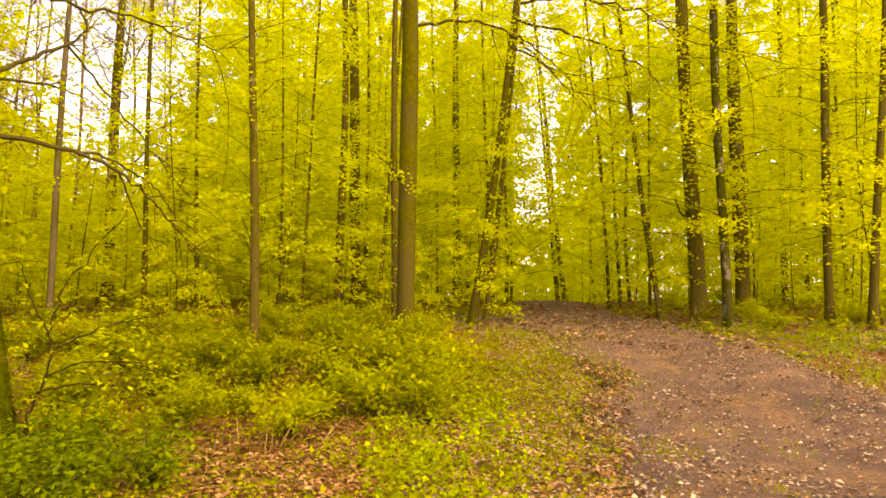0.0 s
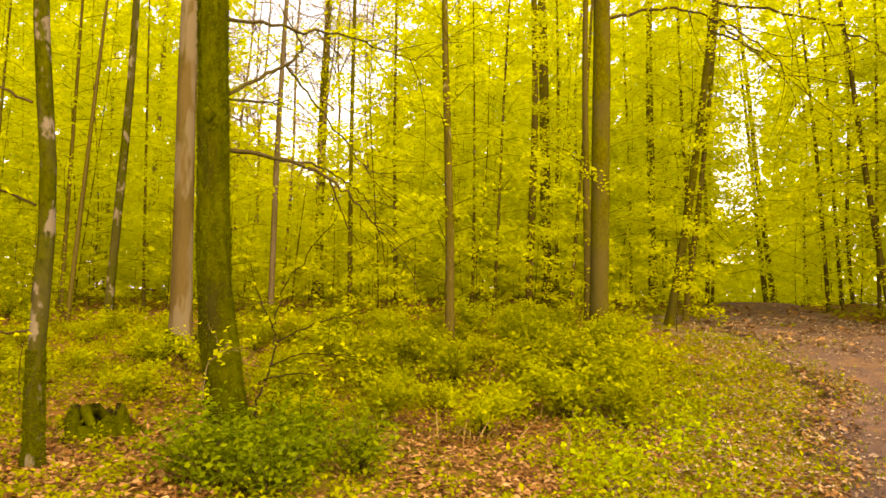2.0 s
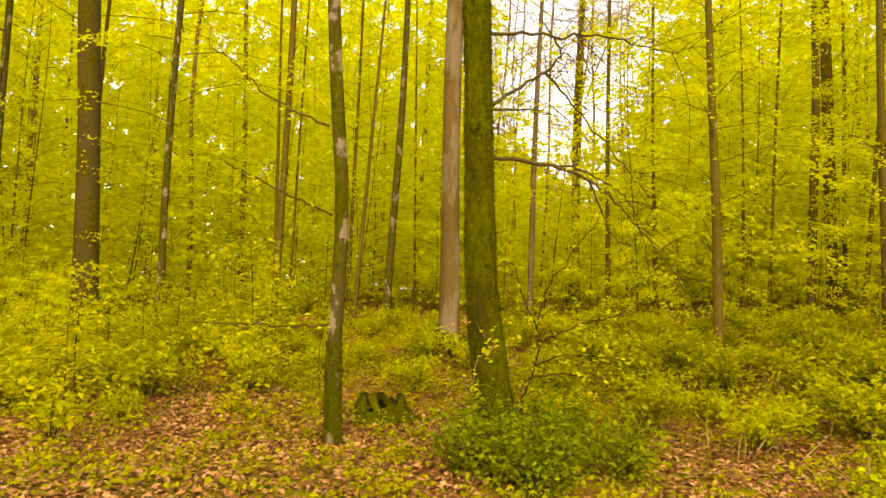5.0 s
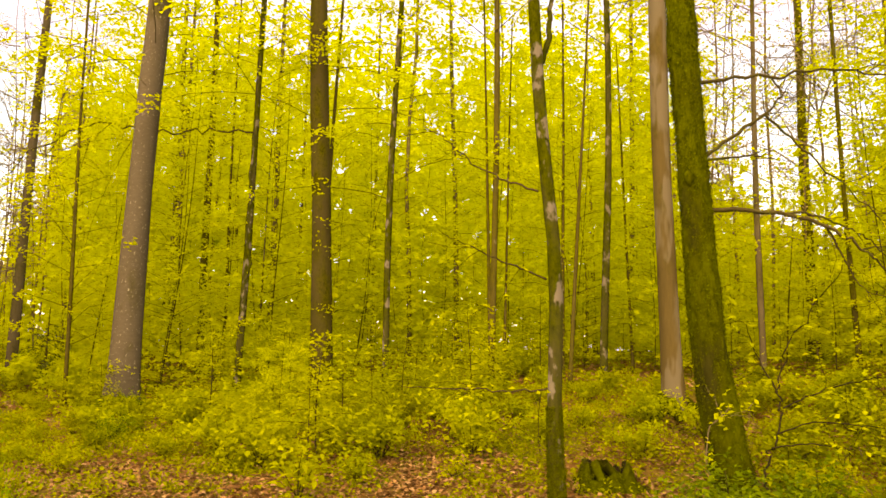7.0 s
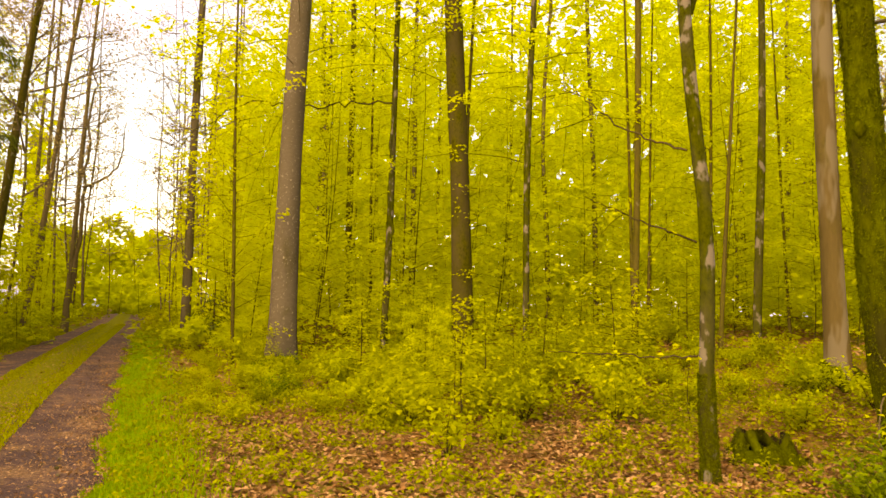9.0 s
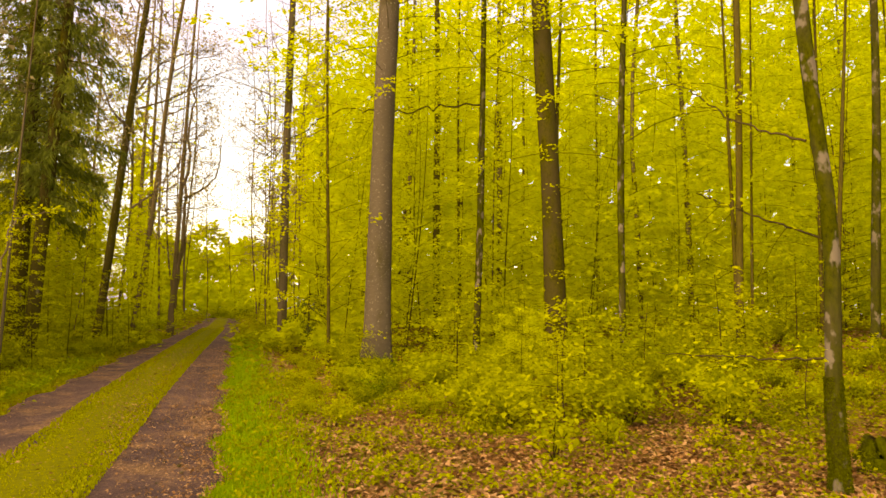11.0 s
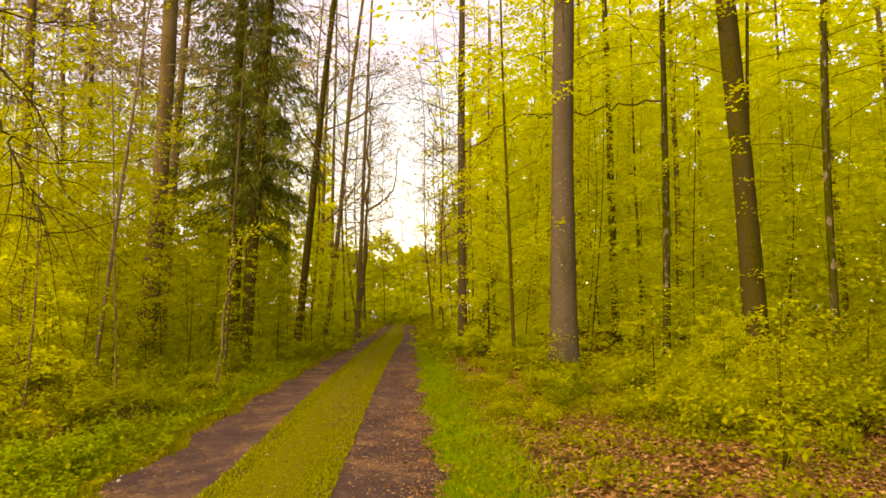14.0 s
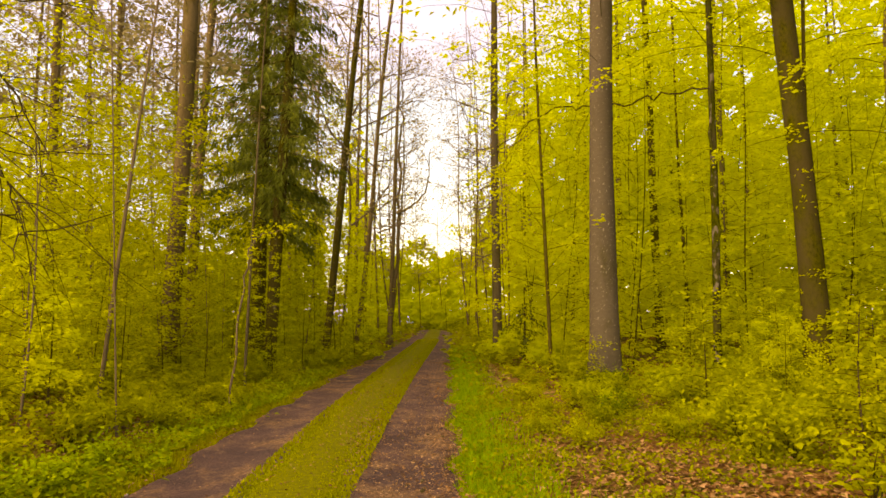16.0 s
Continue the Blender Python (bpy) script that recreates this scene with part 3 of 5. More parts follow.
forest_tree("young_beech", -1.69, 29.95, 0.072, (-0.034, -0.002), DARK_BARK, "slim dark-barked tree in bright spring leaf", None, 16, 10, 0.5)
forest_tree("young_beech", 13.60, 30.07, 0.105, (-0.004, 0.002), DARK_BARK, "slim dark-barked tree in bright spring leaf", None, 16, 16, 0.6)
forest_tree("hornbeam_tree", -10.32, 10.97, 0.083, (0.014, 0.013), SLIM_BARK, "slim tree with grey-patched mossy bark", pick(SPARSE_CROWNS), 24, 10, 0.5)
forest_tree("young_beech", -11.32, 8.85, 0.074, (0.002, 0.002), DARK_BARK, "slim dark-barked tree in bright spring leaf", pick(SPARSE_CROWNS), 24, 10, 0.5)
forest_tree("young_beech", -11.71, 9.16, 0.047, (-0.016, -0.020), DARK_BARK, "slim dark-barked tree in bright spring leaf", None, 9, 10, 0.5)
forest_tree("young_beech", -9.73, 9.44, 0.043, (0.040, 0.040), DARK_BARK, "slim dark-barked tree in bright spring leaf", None, 9, 10, 0.5)
forest_tree("young_beech", -12.32, 11.80, 0.047, (0.002, 0.002), DARK_BARK, "slim dark-barked tree in bright spring leaf", pick(NEAR_CROWNS), 13, 10, 0.5)
forest_tree("young_beech", -12.46, 14.42, 0.045, (-0.025, -0.021), DARK_BARK, "slim dark-barked tree in bright spring leaf", None, 9, 10, 0.5)
forest_tree("beech_tree", -15.97, 2.95, 0.300, (-0.002, 0.015), BEECH_BARK, "large smooth grey-brown beech with pale flecks", pick(HIGH_CROWNS), 24, 16, 0.6)
forest_tree("beech_tree", -14.92, 6.85, 0.261, (-0.014, -0.031), BROWN_BARK, "large brown-olive beech trunk in the wood", pick(HIGH_CROWNS), 24, 16, 0.6)
forest_tree("hornbeam_tree", -16.18, 5.35, 0.088, (0.007, 0.019), SLIM_BARK, "slim tree with grey-patched mossy bark", pick(SPARSE_CROWNS), 24, 10, 0.5)
forest_tree("hornbeam_tree", -13.04, 7.42, 0.078, (0.008, 0.014), SLIM_BARK, "slim tree with grey-patched mossy bark", pick(LOW_CROWNS), 24, 10, 0.5)
forest_tree("beech_tree", -26.98, 7.67, 0.156, (-0.003, -0.011), OLIVE_BARK, "olive-green mossy beech trunk in the spring wood", pick(TALL_CROWNS), 24, 16, 0.6)
forest_tree("beech_tree", -25.04, 1.55, 0.159, (0.000, 0.005), PALE_BARK, "smooth pale grey beech trunk", pick(TALL_CROWNS), 24, 16, 0.6)
forest_tree("young_beech", -17.95, 2.15, 0.050, (-0.003, -0.021), DARK_BARK, "slim dark-barked tree in bright spring leaf", pick(NEAR_CROWNS), 13, 10, 0.5)
forest_tree("young_beech", -13.17, 10.71, 0.041, (0.012, 0.015), DARK_BARK, "slim dark-barked tree in bright spring leaf", None, 9, 10, 0.5)
forest_tree("young_beech", -22.93, 7.23, 0.057, (-0.002, -0.007), DARK_BARK, "slim dark-barked tree in bright spring leaf", None, 16, 10, 0.5)
forest_tree("pine_tree", -18.21, -6.94, 0.227, (-0.010, 0.031), PINE_BARK, "tall tree with rough reddish-grey bark", pick(PINE_CROWNS), 24, 16, 0.6)
forest_tree("pine_tree", -23.09, -8.11, 0.162, (-0.013, 0.042), PINE_BARK, "tall tree with rough reddish-grey bark", pick(BARE_CROWNS), 24, 16, 0.6)
forest_tree("young_beech", -23.99, -4.05, 0.134, (-0.011, 0.092), DARK_BARK, "slim dark-barked tree in bright spring leaf", pick(BARE_CROWNS), 24, 16, 0.6)
forest_tree("pine_tree", -32.16, -2.49, 0.114, (-0.002, 0.037), PINE_BARK, "tall tree with rough reddish-grey bark", None, 16, 16, 0.6)
forest_tree("young_beech", -12.25, -5.77, 0.036, (-0.037, 0.095), PALE_TWIG, "thin pale sapling trunk beside the track", None, 9, 10, 0.5)
forest_tree("young_beech", -10.52, -4.70, 0.014, (0.017, -0.046), PALE_TWIG, "thin brown sapling trunk beside the track", None, 9, 10, 0.5)
forest_tree("beech_tree", -15.80, -4.45, 0.032, (-0.008, 0.035), PALE_BARK, "smooth pale grey beech trunk", None, 9, 10, 0.5)
forest_tree("pine_tree", -23.43, -12.57, 0.176, (0.002, -0.005), PINE_BARK, "tall tree with rough reddish-grey bark", pick(PINE_CROWNS), 24, 16, 0.6)
forest_tree("pine_tree", -30.07, -3.71, 0.107, (-0.007, 0.097), PINE_BARK, "tall tree with rough reddish-grey bark", pick(BARE_CROWNS), 24, 16, 0.6)
forest_tree("young_beech", -10.80, -6.51, 0.018, (0.016, -0.030), PALE_TWIG, "thin brown sapling trunk beside the track", None, 9, 10, 0.5)
forest_tree("pine_tree", -26.10, -11.53, 0.111, (0.010, -0.023), PINE_BARK, "tall tree with rough reddish-grey bark", pick(PINE_CROWNS), 24, 16, 0.6)
forest_tree("pine_tree", -24.82, -11.96, 0.097, (0.009, -0.021), PINE_BARK, "tall tree with rough reddish-grey bark", None, 16, 10, 0.5)

# ---- fill of the wood ----
PLACED = [(-4.27, 5.98), (-5.20, 4.76)]


def open_way(x, y, more):
    """Whether a place lies off both tracks; more: metres to spare, or one for the west and one for the north track."""
    west, north = more if isinstance(more, tuple) else (more, more)
    return not (on_west(np.array(x), np.array(y), west) or on_north(np.array(x), np.array(y), north))


def scatter(count, r0, r1, a0, a1, gap, more=1.6):
    """Seeded places in a ring sector round the start, off the tracks and apart from one another."""
    got, tries = [], 0
    while len(got) < count and tries < count * 60:
        tries += 1
        r, a = math.sqrt(rng.uniform(r0 * r0, r1 * r1)), math.radians(rng.uniform(a0, a1))
        x, y = -r * math.sin(a), r * math.cos(a)
        if open_way(x, y, more) and all((x - p) ** 2 + (y - q) ** 2 > gap * gap for p, q in PLACED):
            PLACED.append((x, y))
            got.append((x, y, r, math.degrees(a)))
    return got


for x, y, r, az in scatter(42, 17.5, 25, -35, 91, 1.5, (3.2, 0.5)):
    small = 0.5 if 24 < az < 36 else rng.uniform(0.75, 1.0)
    forest_tree("young_beech", x, y, rng.uniform(0.012, 0.024), rng.normal(0, 0.05, 2), OLIVE_BARK, "slender young beech with layered bright spring leaves",
                pick(NEAR_CROWNS), 11 * small, 7, 0.4, "young beeches", small)
for x, y, r, az in scatter(56, 21, 33, -37, 91, 1.8, (3.2, 0.3)) + scatter(98, 33, 54, -37, 91, 2.0, (3.0, 0.5)) + scatter(14, 34, 54, -40, 8, 1.8, (3.0, 0.2)):
    small = rng.uniform(0.35, 0.55) if 23 < az < 37 else rng.uniform(0.4, 0.6) if -18 < az < -3 and r > 26 else rng.uniform(0.65, 1.15)
    forest_tree("young_beech", x, y, rng.uniform(0.015, 0.035), rng.normal(0, 0.05, 2), HAZE_BARK, "slender young beech with bright green foliage",
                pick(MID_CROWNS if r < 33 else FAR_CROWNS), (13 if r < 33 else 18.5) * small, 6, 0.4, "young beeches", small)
# young trees south of the track, shade put into their leaf colour
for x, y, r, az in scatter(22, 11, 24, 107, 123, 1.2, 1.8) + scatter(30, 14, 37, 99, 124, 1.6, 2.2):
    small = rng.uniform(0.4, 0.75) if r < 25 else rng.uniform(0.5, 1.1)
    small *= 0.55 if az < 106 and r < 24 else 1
    forest_tree("shade_leaf_tree", x, y, rng.uniform(0.012, 0.022), rng.normal(0, 0.07, 2), PALE_TWIG, "slender multi-branched young tree in leaf darkened for shade",
                pick(SHADE_CROWNS), 10 * small, 6, 0.4, "hazels", small)
for x, y, r, az in scatter(26, 26, 50, -36, 50, 2.4, (3, 1.0)) + scatter(18, 30, 56, 50, 86, 2.3, 2.5) + scatter(6, 22, 32, 41, 80, 2.2, 3.0):
    if not (21 < az < 38 or -24 < az < 1):
        forest_tree("beech_tree", x, y, rng.uniform(0.09, 0.17), rng.normal(0, 0.025, 2), HAZE_BARK, "tall beech with grey-olive trunk and green crown",
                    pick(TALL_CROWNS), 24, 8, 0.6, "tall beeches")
for x, y, r, az in scatter(14, 27, 60, 96, 125, 2.4, 2.5):
    forest_tree("pine_tree", x, y, rng.uniform(0.10, 0.17), rng.normal(0, 0.02, 2), PINE_BARK, "tall pale-barked tree with thin spring crown",
                pick(PINE_CROWNS if rng.uniform() < 0.7 else SPARSE_CROWNS), 24, 8, 0.5, "tall thin-crowned trees")
for x, y, r, az in scatter(12, 17, 40, 22, 38, 1.4) + scatter(9, 28, 50, 94, 126, 2.2) + scatter(10, 34, 60, 85, 97, 1.6, 0.6):
    forest_tree("larch_tree", x, y, rng.uniform(0.04, 0.075), rng.normal(0, 0.035, 2), PINE_BARK, "nearly bare tree with reddish budding twigs",
                pick(BARE_CROWNS), 20, 8, 0.5, "budding bare trees", rng.uniform(0.8, 1.1))

# young beeches that close in on the north track from both sides
for x, y, k in ((0.4, 24.5, 0.8), (-0.4, 28.0, 1.0), (0.7, 33.0, 1.05), (0.2, 38.0, 1.1), (1.4, 43.0, 1.1), (7.0, 37.5, 0.8), (8.4, 42.0, 0.8), (9.5, 25.0, 0.8)):
    forest_tree("young_beech", x, y, rng.uniform(0.03, 0.05), (0.02 if x < 4 else -0.02, 0.0), OLIVE_BARK, "slender young beech with bright green foliage", pick(MID_CROWNS), 13 * k, 7, 0.4, "young beeches", k)
END_SHRUBS = [crown_set("crown", LEAF_HAZED, z0=0.4, z1=9.0, count=26, long0=1.2, long1=3.4, leaves=1300, size=0.18, rise_by=0.5, thin=3) for _ in range(3)]
# bright young growth beyond the crest of the north track and at the end of the west track
for x, y, k in ((1.8, 47.0, 0.55), (3.4, 52.0, 0.42), (4.6, 49.0, 0.38), (5.8, 46.0, 0.5), (2.6, 56.0, 0.5), (6.8, 52.0, 0.6), (0.4, 51.0, 0.65), (4.0, 58.0, 0.45),
                (-56.0, 2.6, 0.5), (-58.0, 0.6, 0.34), (-61.0, -0.8, 0.36), (-55.0, -4.6, 0.45), (-62.0, 2.2, 0.42), (-63.0, 4.0, 0.6), (-52.0, 2.6, 0.4),
                (-25.5, -3.9, 0.5), (-28.5, -4.6, 0.62), (-31.5, -5.4, 0.7), (-35.0, -4.2, 0.6), (-38.5, -5.0, 0.65), (-43.0, -4.4, 0.55)):
    forest_tree("young_beech", x, y, rng.uniform(0.015, 0.025), rng.normal(0, 0.04, 2), OLIVE_BARK, "bushy young beech with bright green foliage", pick(END_SHRUBS), 10 * k, 6, 0.4, "young beeches", k)
# beeches whose limbs meet over the north track
for x, y, k in ((1.0, 25.5, 1.1), (5.9, 28.0, 1.15), (1.6, 35.0, 1.3), (6.4, 39.0, 1.3)):
    forest_tree("beech_tree", x, y, rng.uniform(0.07, 0.10), (0.03 if x < 4 else -0.03, 0.0), DARK_BARK, "slim dark beech with limbs hanging over the track", pick(LOW_CROWNS), 18, 10, 0.5, "tall beeches", k)
# thin trees beside the end of the west track
for x, y in ((-34.5, 1.6), (-44.0, 1.6), (-50.0, 2.4), (-39.0, 3.4), (-62.0, -1.6), (-66.0, 0.4), (-59.0, -3.2)):
    forest_tree("larch_tree", x, y, rng.uniform(0.03, 0.05), rng.normal(0, 0.02, 2) - (0, 0.02), PINE_BARK, "nearly bare tree with reddish budding twigs", pick(BARE_CROWNS), 17, 8, 0.5, "budding bare trees", rng.uniform(0.6, 0.85))

# leafy undergrowth between the farther trunks, in flat sprays, too many to count
n = 5400
r, a = np.sqrt(rng.uniform(27.0**2, 54.0**2, n)), np.radians(rng.uniform(-37, 91, n))
r[:1000], a[:1000] = np.sqrt(rng.uniform(17.0**2, 27.0**2, 1000)), np.radians(rng.uniform(-10, 90, 1000))
r[1000:1600], a[1000:1600] = rng.uniform(34, 58, 600), np.radians(rng.uniform(86, 99, 600))
x, y = -r * np.sin(a), r * np.cos(a)
keep = ~on_north(x, y, 0.4) & ~on_west(x, y, 2.4)
x, y, r = x[keep], y[keep], r[keep]
m = 13
z = land(x, y) + 0.3 + rng.uniform(0, 1, len(x)) ** 1.3 * np.minimum(7.0, 2.0 + 0.14 * r)
c = np.stack([np.repeat(v, m) for v in (x, y, z)], -1) + rng.normal(0, 1, (len(x) * m, 3)) * (0.55, 0.55, 0.07)
far = np.repeat(r, m)
ln = (0.10 + 0.0052 * far) * rng.uniform(0.7, 1.2, len(c))
tagged(new("undergrowth", leaf_mesh("undergrowth", c, rng.normal(0, 1, c.shape) * (1, 1, 0.3), (0, 0, 1) + rng.normal(0, 0.35, c.shape), ln, ln * 0.65, LEAF_HAZED)),
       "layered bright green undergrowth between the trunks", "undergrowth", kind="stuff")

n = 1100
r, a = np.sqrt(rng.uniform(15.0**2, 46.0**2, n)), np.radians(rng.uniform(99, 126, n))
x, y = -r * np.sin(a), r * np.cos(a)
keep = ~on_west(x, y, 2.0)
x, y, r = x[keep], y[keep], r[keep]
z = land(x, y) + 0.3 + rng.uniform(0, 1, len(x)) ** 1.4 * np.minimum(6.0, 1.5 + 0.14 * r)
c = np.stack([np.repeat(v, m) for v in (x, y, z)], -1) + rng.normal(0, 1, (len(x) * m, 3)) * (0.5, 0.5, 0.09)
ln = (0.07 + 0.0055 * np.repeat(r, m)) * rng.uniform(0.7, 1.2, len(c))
tagged(new("undergrowth", leaf_mesh("undergrowth", c, rng.normal(0, 1, c.shape) * (1, 1, 0.3), (0, 0, 1) + rng.normal(0, 0.35, c.shape), ln, ln * 0.65, SHADE_LEAF)),
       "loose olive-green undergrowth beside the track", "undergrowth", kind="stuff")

# far woods behind all, too many to count
n = 140000
a = np.radians(rng.uniform(-40, 97, n))
r = np.where(rng.uniform(0, 1, n) < 0.3, rng.uniform(50, 68, n), rng.uniform(68, 84, n))
x, y = -r * np.sin(a), r * np.cos(a)
deg = np.degrees(a)
top = np.where(deg < 40, 31.0, 29.0) + 2 * np.sin(a * 9) + 2 * np.sin(a * 23 + 1) - 17 * np.exp(-(((deg - 29.5 + rng.normal(0, 1.2, n)) / 7.0) ** 4)) - 4 * (deg > 78) - 9 * (deg > 85)
top = np.where(r < 68, 0.6 * top, top)
cap = (np.arange(n) >= 77000) & ((deg < 19 + rng.normal(0, 2.0, n)) | ((deg > 39) & (deg < 77)))
keep = (~on_north(x, y, 1.5) & ~on_west(x, y, 5)) | (r > 64)
keep &= ~((deg > -20) & (deg < 0)) | (r > 66)
keep &= ~on_west(x, y, 5) | ((r > 74) & (rng.uniform(0, 1, n) < 0.9))
top = np.where(np.abs(deg + 4.5) < 1.4, 12.0, np.where((deg > 85) & (deg < 97), 7.0 + 1.7 * np.abs(deg - 90.6), top))
h = rng.uniform(0, 1, n) ** 0.9 * np.clip(top, 3, None) * rng.uniform(0.75, 1.1, n)
h = np.where(cap & (r > 66), rng.uniform(10, 32, n), h)
keep &= ~cap | (np.abs(deg + 4.5) > 1.6)
# openings through which the sky shows, more of them towards the tops
up = np.degrees(np.arctan2(h, r))
holes = np.sin(deg * 1.9 + 1.3 * np.sin(up * 0.8)) + np.sin(up * 1.7 + 2.0 * np.sin(deg * 0.7)) + 0.7 * np.sin(deg * 4.3 + up * 2.9)
keep &= (holes < np.where(deg < 22, 2.9, 2.4) - 0.085 * up) | (up < 7)
# open sectors over the two tracks, closed by a sloping mantle of shrubs that rises into the woods
keep &= ~((deg > 87) & (deg < 95.5)) & ~(np.abs(deg + 4.5) < 1.8)
k = 11000
am = np.radians(np.concatenate([rng.uniform(86.5, 96, k), rng.uniform(-11, 1.5, k)]))
rm = np.concatenate([rng.uniform(62, 84, k), rng.uniform(50, 72, k)])
hm = np.concatenate([(rm[:k] - 62) * 0.36, (rm[k:] - 50) * 0.46]) * (1 + 0.25 * np.sin(am * 60) * np.sin(rm * 0.7)) + rng.normal(0.3, 0.45, 2 * k)
xm, ym = -rm * np.sin(am), rm * np.cos(am)
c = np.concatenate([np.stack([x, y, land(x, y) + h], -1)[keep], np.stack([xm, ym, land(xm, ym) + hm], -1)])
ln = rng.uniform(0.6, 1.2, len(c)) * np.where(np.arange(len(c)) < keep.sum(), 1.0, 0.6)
far_woods = tagged(new("far_woods", leaf_mesh("far_woods", c, rng.normal(0, 1, c.shape) * (1, 1, 0.4), (0, 0, 1) + rng.normal(0, 0.6, c.shape), ln, ln * 0.75, LEAF_HAZED)),
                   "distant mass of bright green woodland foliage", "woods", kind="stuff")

# pinkish tops of far pines, in clumps with gaps
n, m = 700, 26
a, r = np.radians(rng.uniform(97, 128, n)), rng.uniform(38, 72, n)
x, y = -r * np.sin(a), r * np.cos(a)
z = land(x, y) + rng.uniform(9, 25, n)
keep = ~on_west(x, y, 4)
c = np.stack([np.repeat(v[keep], m) for v in (x, y, z)], -1)
c += rng.normal(0, 1, c.shape) * (0.9, 0.9, 0.35)
ln = rng.uniform(0.22, 0.5, len(c))
tagged(new("far_woods", leaf_mesh("far_woods", c, rng.normal(0, 1, c.shape), rng.normal(0, 1, c.shape), ln, ln * 0.4, PINE_LEAF)), "distant pinkish-brown tops of thin pines", "woods", kind="stuff")
n, m = 260, 24
a, r = np.radians(rng.uniform(22, 38, n)), rng.uniform(40, 66, n)
x, y = -r * np.sin(a), r * np.cos(a)
z = land(x, y) + 2 + 17 * rng.uniform(0, 1, n) ** 1.5
c = np.stack([np.repeat(v, m) for v in (x, y, z)], -1) + rng.normal(0, 1, (n * m, 3)) * (0.9, 0.9, 0.7)
ln = rng.uniform(0.2, 0.5, n * m)
tagged(new("far_woods", leaf_mesh("far_woods", c, rng.normal(0, 1, c.shape) + (0, 0, 0.8), rng.normal(0, 1, c.shape), ln, ln * 0.16, BUD)), "distant haze of reddish budding twigs", "woods", kind="stuff")
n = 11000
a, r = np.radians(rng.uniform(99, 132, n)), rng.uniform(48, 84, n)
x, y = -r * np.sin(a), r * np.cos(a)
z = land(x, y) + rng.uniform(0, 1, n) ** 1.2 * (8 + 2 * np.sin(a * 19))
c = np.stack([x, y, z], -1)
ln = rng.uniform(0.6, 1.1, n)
tagged(new("far_woods", leaf_mesh("far_woods", c, rng.normal(0, 1, c.shape) * (1, 1, 0.4), (0, 0, 1) + rng.normal(0, 0.6, c.shape), ln, ln * 0.75, SHADE_LEAF)), "distant dull green wood beyond the pines", "woods", kind="stuff")

# ---- the near trees, branch by branch ----
def branch(parent, pts, r0, r1=0.004, mat=None, name="branch", twigs=0, leaves=0, leaf=None, label=""):
    """A crooked branch through points in the world, as a part of its tree, with side twigs and a few leaves."""
    base = parent.matrix_basis.inverted()
    p = np.array([base @ Vector(q) for q in pts])
    k = np.linspace(0, 1, len(p))
    s = np.linspace(0, 1, 5 * len(p))
    path = np.stack([np.interp(s, k, p[:, i]) for i in range(3)], -1)
    soft = path.copy()
    for _ in range(3):
        soft[1:-1] = (soft[:-2] + soft[1:-1] * 2 + soft[2:]) / 4
    L = np.linalg.norm(p[-1] - p[0])
    soft[2:] += rng.normal(0, 0.006 * max(L, 0.5), soft[2:].shape)
    tubes = [(soft, np.linspace(r0, r1, len(soft)), 7)]
    tips = [soft]
    for i in range(twigs):
        a = soft[int(rng.integers(len(soft) // 4, len(soft) - 1))]
        d = (soft[-1] - soft[0]) / L + rng.normal(0, 0.7, 3)
        w = rng.uniform(0.12, 0.3) * L
        g = np.linspace(0, 1, 6)[:, None]
        q = a + d * w * g + np.cross(d, rng.normal(0, 0.5, 3)) * w * g**2 + rng.normal(0, 0.022, (6, 3)) * g - np.array([0, 0, 0.25 * w]) * g**2
        tubes.append((q, np.linspace(r0 * 0.3, 0.0018, 6), 4))
        tips.append(q)
    ob = part(name, tube_mesh(name, tubes[:1], mat or TWIG), parent, label)
    if twigs:
        part("branchwork", tube_mesh("branchwork", tubes[1:], mat or TWIG), ob, kind="stuff")
    if leaves:
        t = np.concatenate(tips)
        c = t[rng.integers(len(t), size=leaves)] + rng.normal(0, 0.06, (leaves, 3))
        part("foliage", leaf_mesh("foliage", c, rng.normal(0, 1, c.shape) * (1, 1, 0.4), (0, 0, 1) + rng.normal(0, 0.4, c.shape), rng.uniform(0.05, 0.08, leaves), 0.045, leaf or LEAF), ob, kind="stuff")
    return ob


